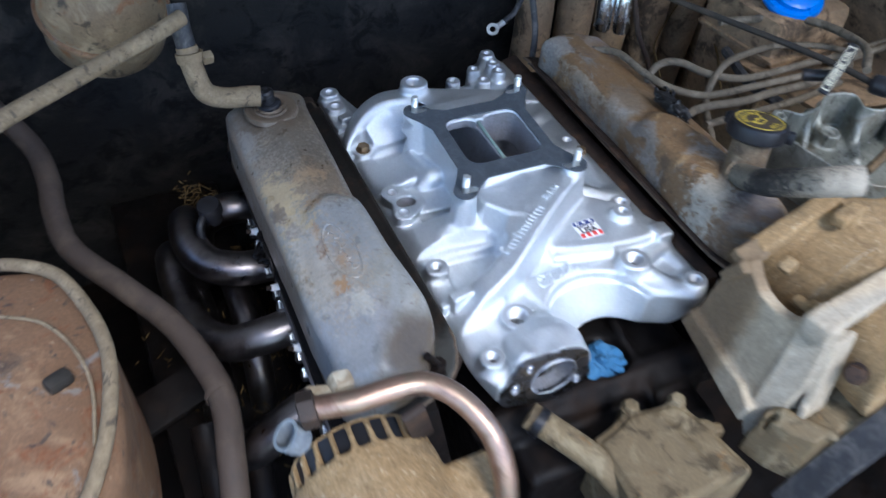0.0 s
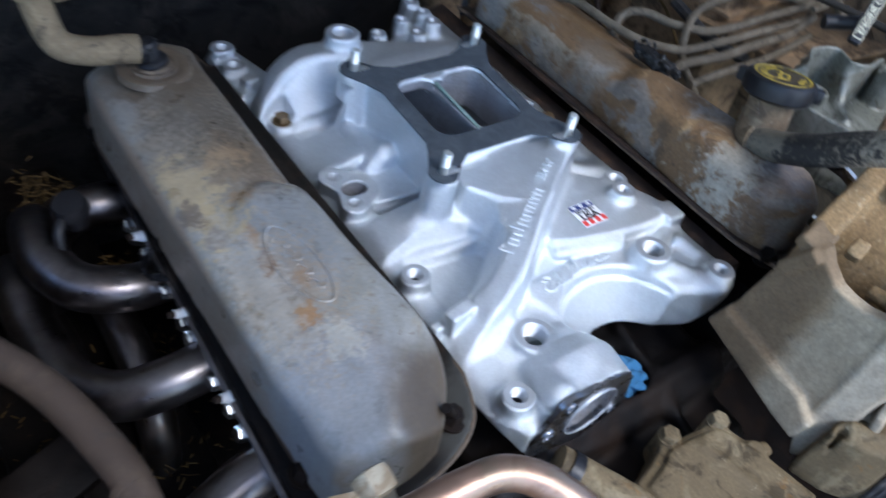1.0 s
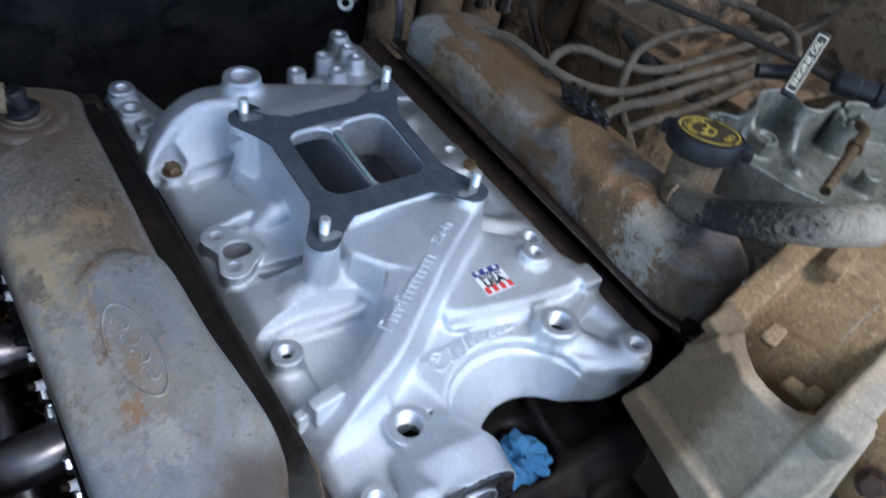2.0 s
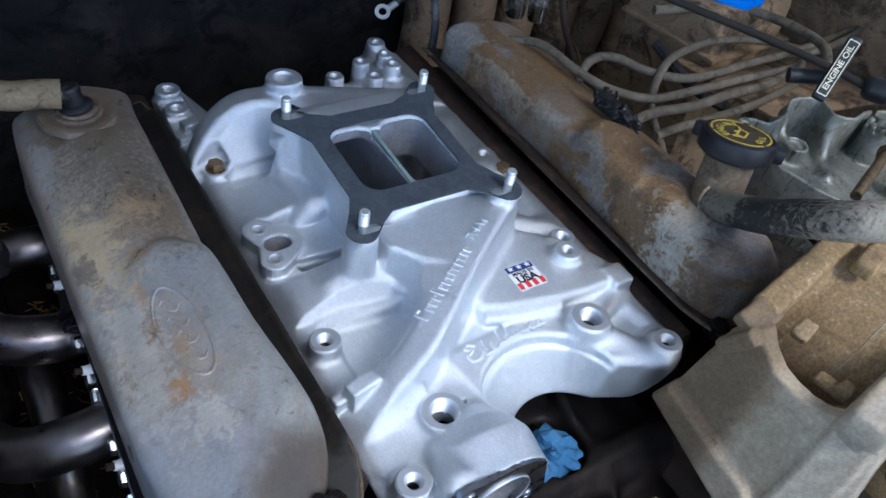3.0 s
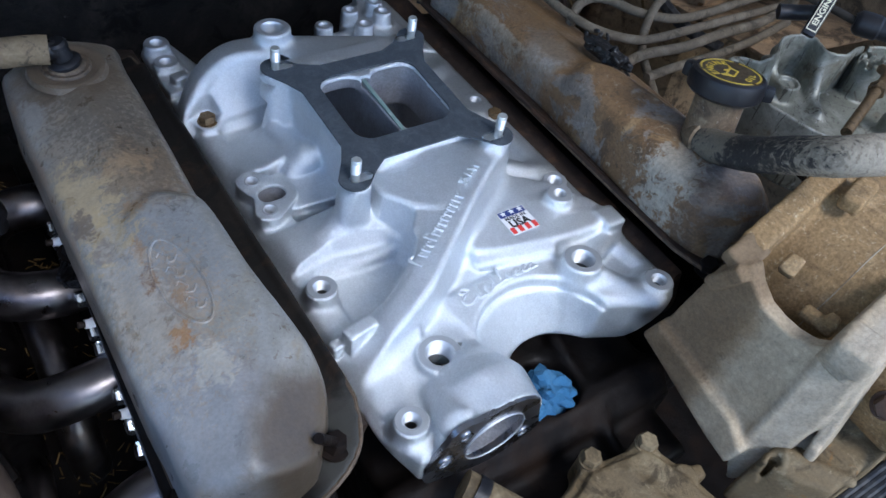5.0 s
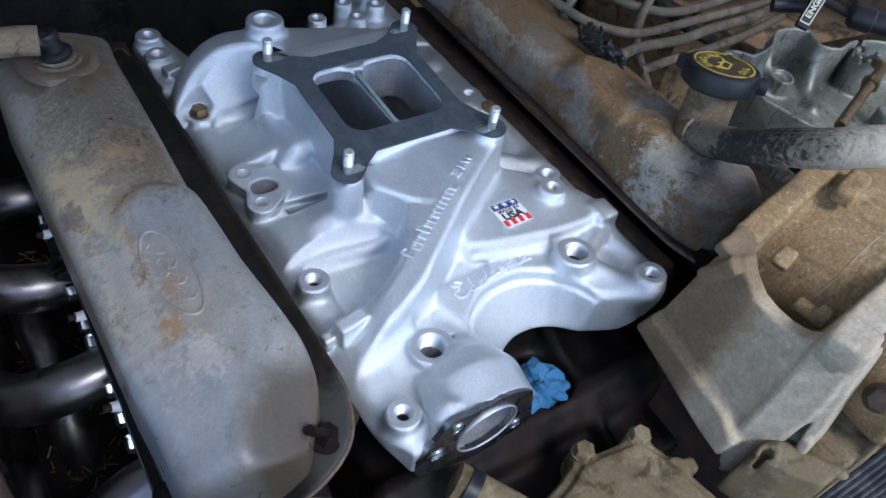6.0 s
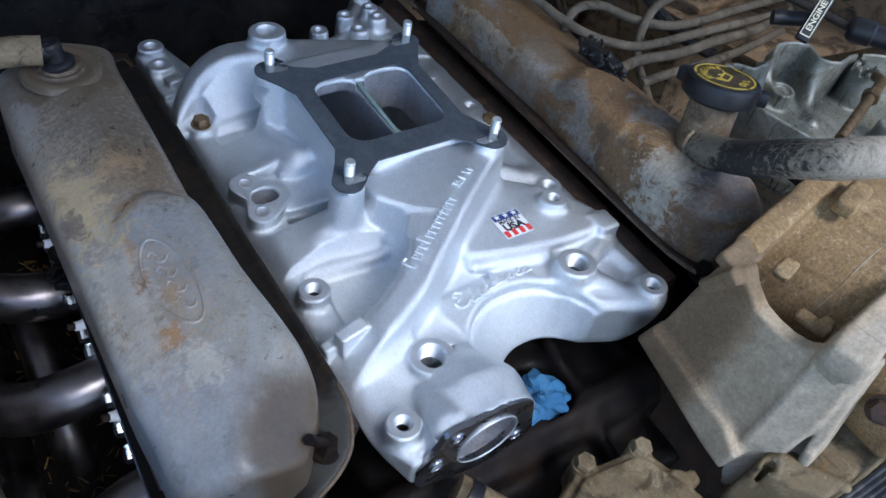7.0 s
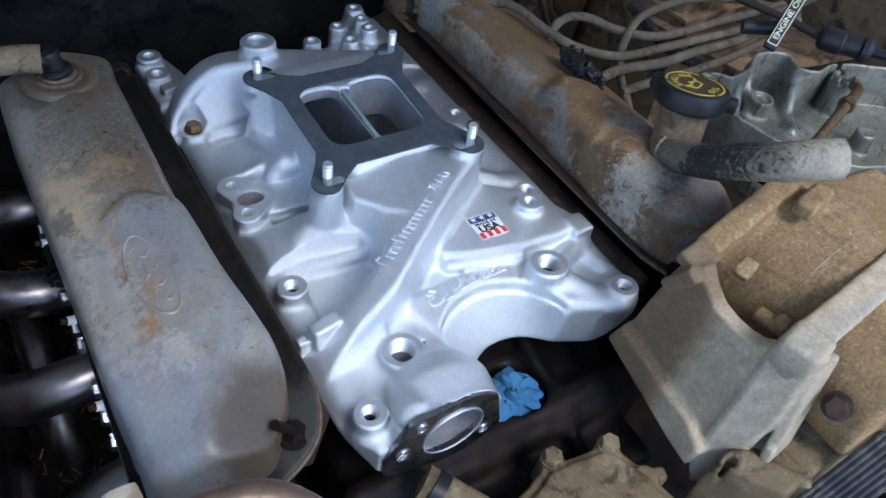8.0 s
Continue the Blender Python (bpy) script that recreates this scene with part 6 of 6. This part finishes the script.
ws.add(box((0.082, -0.352, -0.016), (0.010, 0.006, 0.010), 0.003, (0, 0, -14)), 0.005)
for x, y in ((0.0110, -0.3085), (0.0580, -0.3190), (0.0700, -0.3520)):
    ws.add(can((x, y, -0.03), (x, y, 0.0030), 0.0090, 0.0085, 0.0015), 0.004)
pump_body = part("pump_body", ws.skin("pump_body"), PUMP, wp)
for x, y in ((0.0110, -0.3085), (0.0580, -0.3190)):
    part("lid_bolt", hexagon(0.0078, 0.0070, (x, y, 0.0034), (0, 0, 1), 0.0090), PUMP, pump_body)
stub = thing("coolant_pipe", "dusty metal coolant pipe with dark band", "pipe")
part("pipe_run", pipe([(-0.088, -0.284, 0.012), (-0.072, -0.304, 0.006), (-0.045, -0.340, -0.006), (-0.020, -0.380, -0.03)], 0.0135, 18, 8), PUMP, stub)
part("band", lathe([(0.0140, 0), (0.0148, 0), (0.0148, 0.009), (0.0140, 0.009)], 24, (-0.084, -0.290, 0.0105), (0.55, -0.80, -0.22)), PLASTIC, stub, "dark pipe band")

# ---- crumpled blue paper in the distributor hole ----
rag = bmesh.new()
bmesh.ops.create_icosphere(rag, subdivisions=4, radius=1)
for v in rag.verts:
    n = v.co.normalized()
    fold = abs(noise.noise(Vector((n.x * 1.5 + 2.0 * n.z, n.y * 1.1, n.z * 1.6)) + Vector((3, 1, 7))))
    pleat = abs(noise.noise(Vector((n.x * 2.4 + n.y, n.y * 0.8 - n.x, n.z * 1.2)) + Vector((9, 4, 2))))
    v.co = Vector((n.x * 0.027, n.y * 0.023, n.z * 0.021)) * (0.54 + 0.72 * fold + 0.42 * pleat)
rag_me = as_mesh("paper_towel", rag)
rag_me.set_sharp_from_angle(angle=radians(30))
rag_ob = part("paper_towel", rag_me, BLUE_CLOTH)
rag_ob.matrix_basis = pose(0.023, -0.243, -0.012, 10, -8, 20)
tagged(rag_ob, "crumpled blue paper shop towel stuffed in a hole", "paper towel")

# ---- hoses and bodies on the far side ----
hh = thing("heater_hose", "faded dark brown rubber heater hose", "hose")
part("hose_run", pipe([(-0.52, 0.31, 0.06), (-0.480, 0.240, 0.035), (-0.468, 0.180, 0.028), (-0.466, 0.124, 0.028), (-0.454, 0.058, 0.030), (-0.411, -0.014, 0.030), (-0.375, -0.075, 0.030), (-0.355, -0.134, 0.030), (-0.347, -0.182, 0.030), (-0.353, -0.235, 0.020), (-0.362, -0.280, -0.02), (-0.37, -0.33, -0.10)], 0.0125, 20, 8), HEATER_HOSE, hh)
part("hose_clamp", lathe([(0.0126, 0), (0.0136, 0), (0.0136, 0.005), (0.0126, 0.005)], 24, (-0.349, -0.170, 0.0300), (0.15, -1, 0)), HEATER_HOSE, hh, "scuffed ring on the hose")
can_lid = thing("rusty_canister", "rusty brown rounded metal canister with dirt crust", "canister")
cn = Solid((-0.68, -0.40, -0.06), (-0.40, 0.0, 0.125), 0.004)
cn.add(prism(smooth_loop([(-0.660, -0.020), (-0.560, -0.016), (-0.475, -0.028), (-0.440, -0.050), (-0.425, -0.110), (-0.418, -0.160), (-0.420, -0.220), (-0.428, -0.270), (-0.450, -0.325), (-0.500, -0.370), (-0.660, -0.370)]),
             -0.05, lambda x, y: 0.110 - 0.9 * (x + 0.54) ** 2 - 0.3 * (y + 0.18) ** 2, 0.010, 0.02), 0.002)
cn.add(rod((-0.52, -0.05, 0.108), (-0.60, -0.30, 0.108), 0.004), 0.012)
part("canister_shell", cn.skin("canister_shell"), RUST_PAN, can_lid)
part("lid_knob", block((0.022, 0.014, 0.012), (-0.462, -0.172, 0.111), (4, 8, 30), 0.005), SHADE_TIN, can_lid, "grey clip on the canister")
h2 = thing("vent_hose", "pale dusty braided hose round the canister", "hose")
part("hose_run", pipe([(-0.52, -0.02, 0.108), (-0.485, -0.035, 0.113), (-0.456, -0.057, 0.114), (-0.440, -0.088, 0.114), (-0.427, -0.131, 0.114), (-0.423, -0.171, 0.114), (-0.430, -0.221, 0.112), (-0.444, -0.262, 0.108), (-0.466, -0.300, 0.102), (-0.495, -0.335, 0.092)], 0.0060, 16, 8), TAN_HOSE, h2)
part("lead", pipe([(-0.50, -0.095, 0.118), (-0.468, -0.115, 0.119), (-0.447, -0.150, 0.119), (-0.438, -0.190, 0.116), (-0.442, -0.240, 0.112)], 0.0016, 10), TAN_HOSE, h2, "thin dusty lead")
dome = thing("booster_dome", "dusty pale brown domed metal canister with rust", "canister")
part("dome_shell", lathe([(0, 0.105), (0.035, 0.100), (0.062, 0.085), (0.080, 0.060), (0.088, 0.030), (0.090, 0.0), (0.088, -0.06), (0.07, -0.09), (0, -0.10)], 56, (-0.362, 0.310, 0.160), (0.10, -0.45, 1), closed=False), DOME, dome).data.transform(Matrix.Translation((-0.362, 0.310, 0.160)) @ Matrix.Diagonal((0.78, 0.78, 0.78, 1)) @ Matrix.Translation((0.362, -0.310, -0.160)))
part("dome_rim", lathe([(0.068, -0.003), (0.074, -0.003), (0.075, 0.000), (0.074, 0.003), (0.068, 0.003)], 56, (-0.362, 0.310, 0.158), (0.10, -0.45, 1)), RUST_PAN, dome, "rusty crimped rim")
lower = thing("steering_link", "dull steel bar crossing below the hose", "bar")
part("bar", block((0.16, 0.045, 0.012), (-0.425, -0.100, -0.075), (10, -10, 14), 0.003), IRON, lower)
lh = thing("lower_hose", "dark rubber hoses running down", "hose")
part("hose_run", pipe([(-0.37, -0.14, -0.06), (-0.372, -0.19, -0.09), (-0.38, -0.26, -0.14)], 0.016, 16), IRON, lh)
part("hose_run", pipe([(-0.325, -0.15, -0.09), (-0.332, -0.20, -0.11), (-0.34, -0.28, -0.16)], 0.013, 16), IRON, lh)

# ---- alternator and the coppery tube at the front ----
alt = thing("alternator", "dusty alternator with dark cooling slots", "alternator")
al = Solid((-0.385, -0.43, 0.0), (-0.145, -0.290, 0.175), 0.003)
AC = (-0.262, 0.085)
al.add(can((AC[0], -0.302, AC[1]), (AC[0], -0.400, AC[1]), 0.056, 0.062, 0.008), 0.002)
al.add(box((AC[0] + 0.075, -0.37, AC[1] + 0.02), (0.020, 0.02, 0.014), 0.004), 0.01)
al.add(box((AC[0] - 0.075, -0.37, AC[1]), (0.020, 0.02, 0.014), 0.004), 0.01)
for k in range(24):
    a = radians(15 * k)
    al.cut(box((AC[0] + 0.056 * math.cos(a), -0.316, AC[1] + 0.056 * math.sin(a)), (0.014, 0.011, 0.0048), 0.002, (0, -math.degrees(a), 0)), 0.002)
part("alternator_case", al.skin("alternator_case"), COMPRESSOR, alt)
part("alternator_core", lathe([(0, 0), (0.0525, 0), (0.0525, 0.05), (0, 0.05)], 40, (AC[0], -0.306, AC[1]), (0, -1, 0), closed=False), PLASTIC, alt, "dark winding behind the slots")
cu = thing("metal_tube", "coppery bent metal tube with bracket", "tube")
tube_run = part("tube_run", pipe([(-0.300, -0.305, 0.173), (-0.290, -0.307, 0.175), (-0.267, -0.313, 0.178), (-0.239, -0.315, 0.181), (-0.216, -0.319, 0.182), (-0.200, -0.332, 0.180), (-0.187, -0.353, 0.172), (-0.181, -0.371, 0.160), (-0.180, -0.390, 0.135), (-0.182, -0.41, 0.08)], 0.0086, 18, 8), COPPER, cu)
part("tube_nut", lathe([(0.010, 0), (0.0135, 0.001), (0.0135, 0.012), (0.010, 0.013)], 6, (-0.302, -0.305, 0.1728), (1, -0.1, 0.15)), RUSTY_EDGE, tube_run, "rusty tube nut")
part("tube_strap", block((0.018, 0.006, 0.070), (-0.222, -0.328, 0.145), (10, -16, 10), 0.002), RUSTY_EDGE, cu, "rusty strap")
cc = thing("pale_connector", "pale dusty plastic wiring clip", "connector")
part("clip_body", block((0.036, 0.016, 0.018), (-0.278, -0.297, 0.164), (0, 8, -12), 0.004), PALE_PLASTIC, cc)
part("clip_tab", block((0.016, 0.014, 0.014), (-0.268, -0.292, 0.174), (14, 20, 10), 0.004), PALE_PLASTIC, cc)
part("clip_socket", lathe([(0, 0), (0.010, 0), (0.0115, 0.005), (0.0115, 0.016), (0.009, 0.016), (0.009, 0.005), (0, 0.005)], 24, (-0.304, -0.314, 0.150), (-0.5, 0.1, 0.6), closed=False), CLEAR, cc, "clear grey socket")
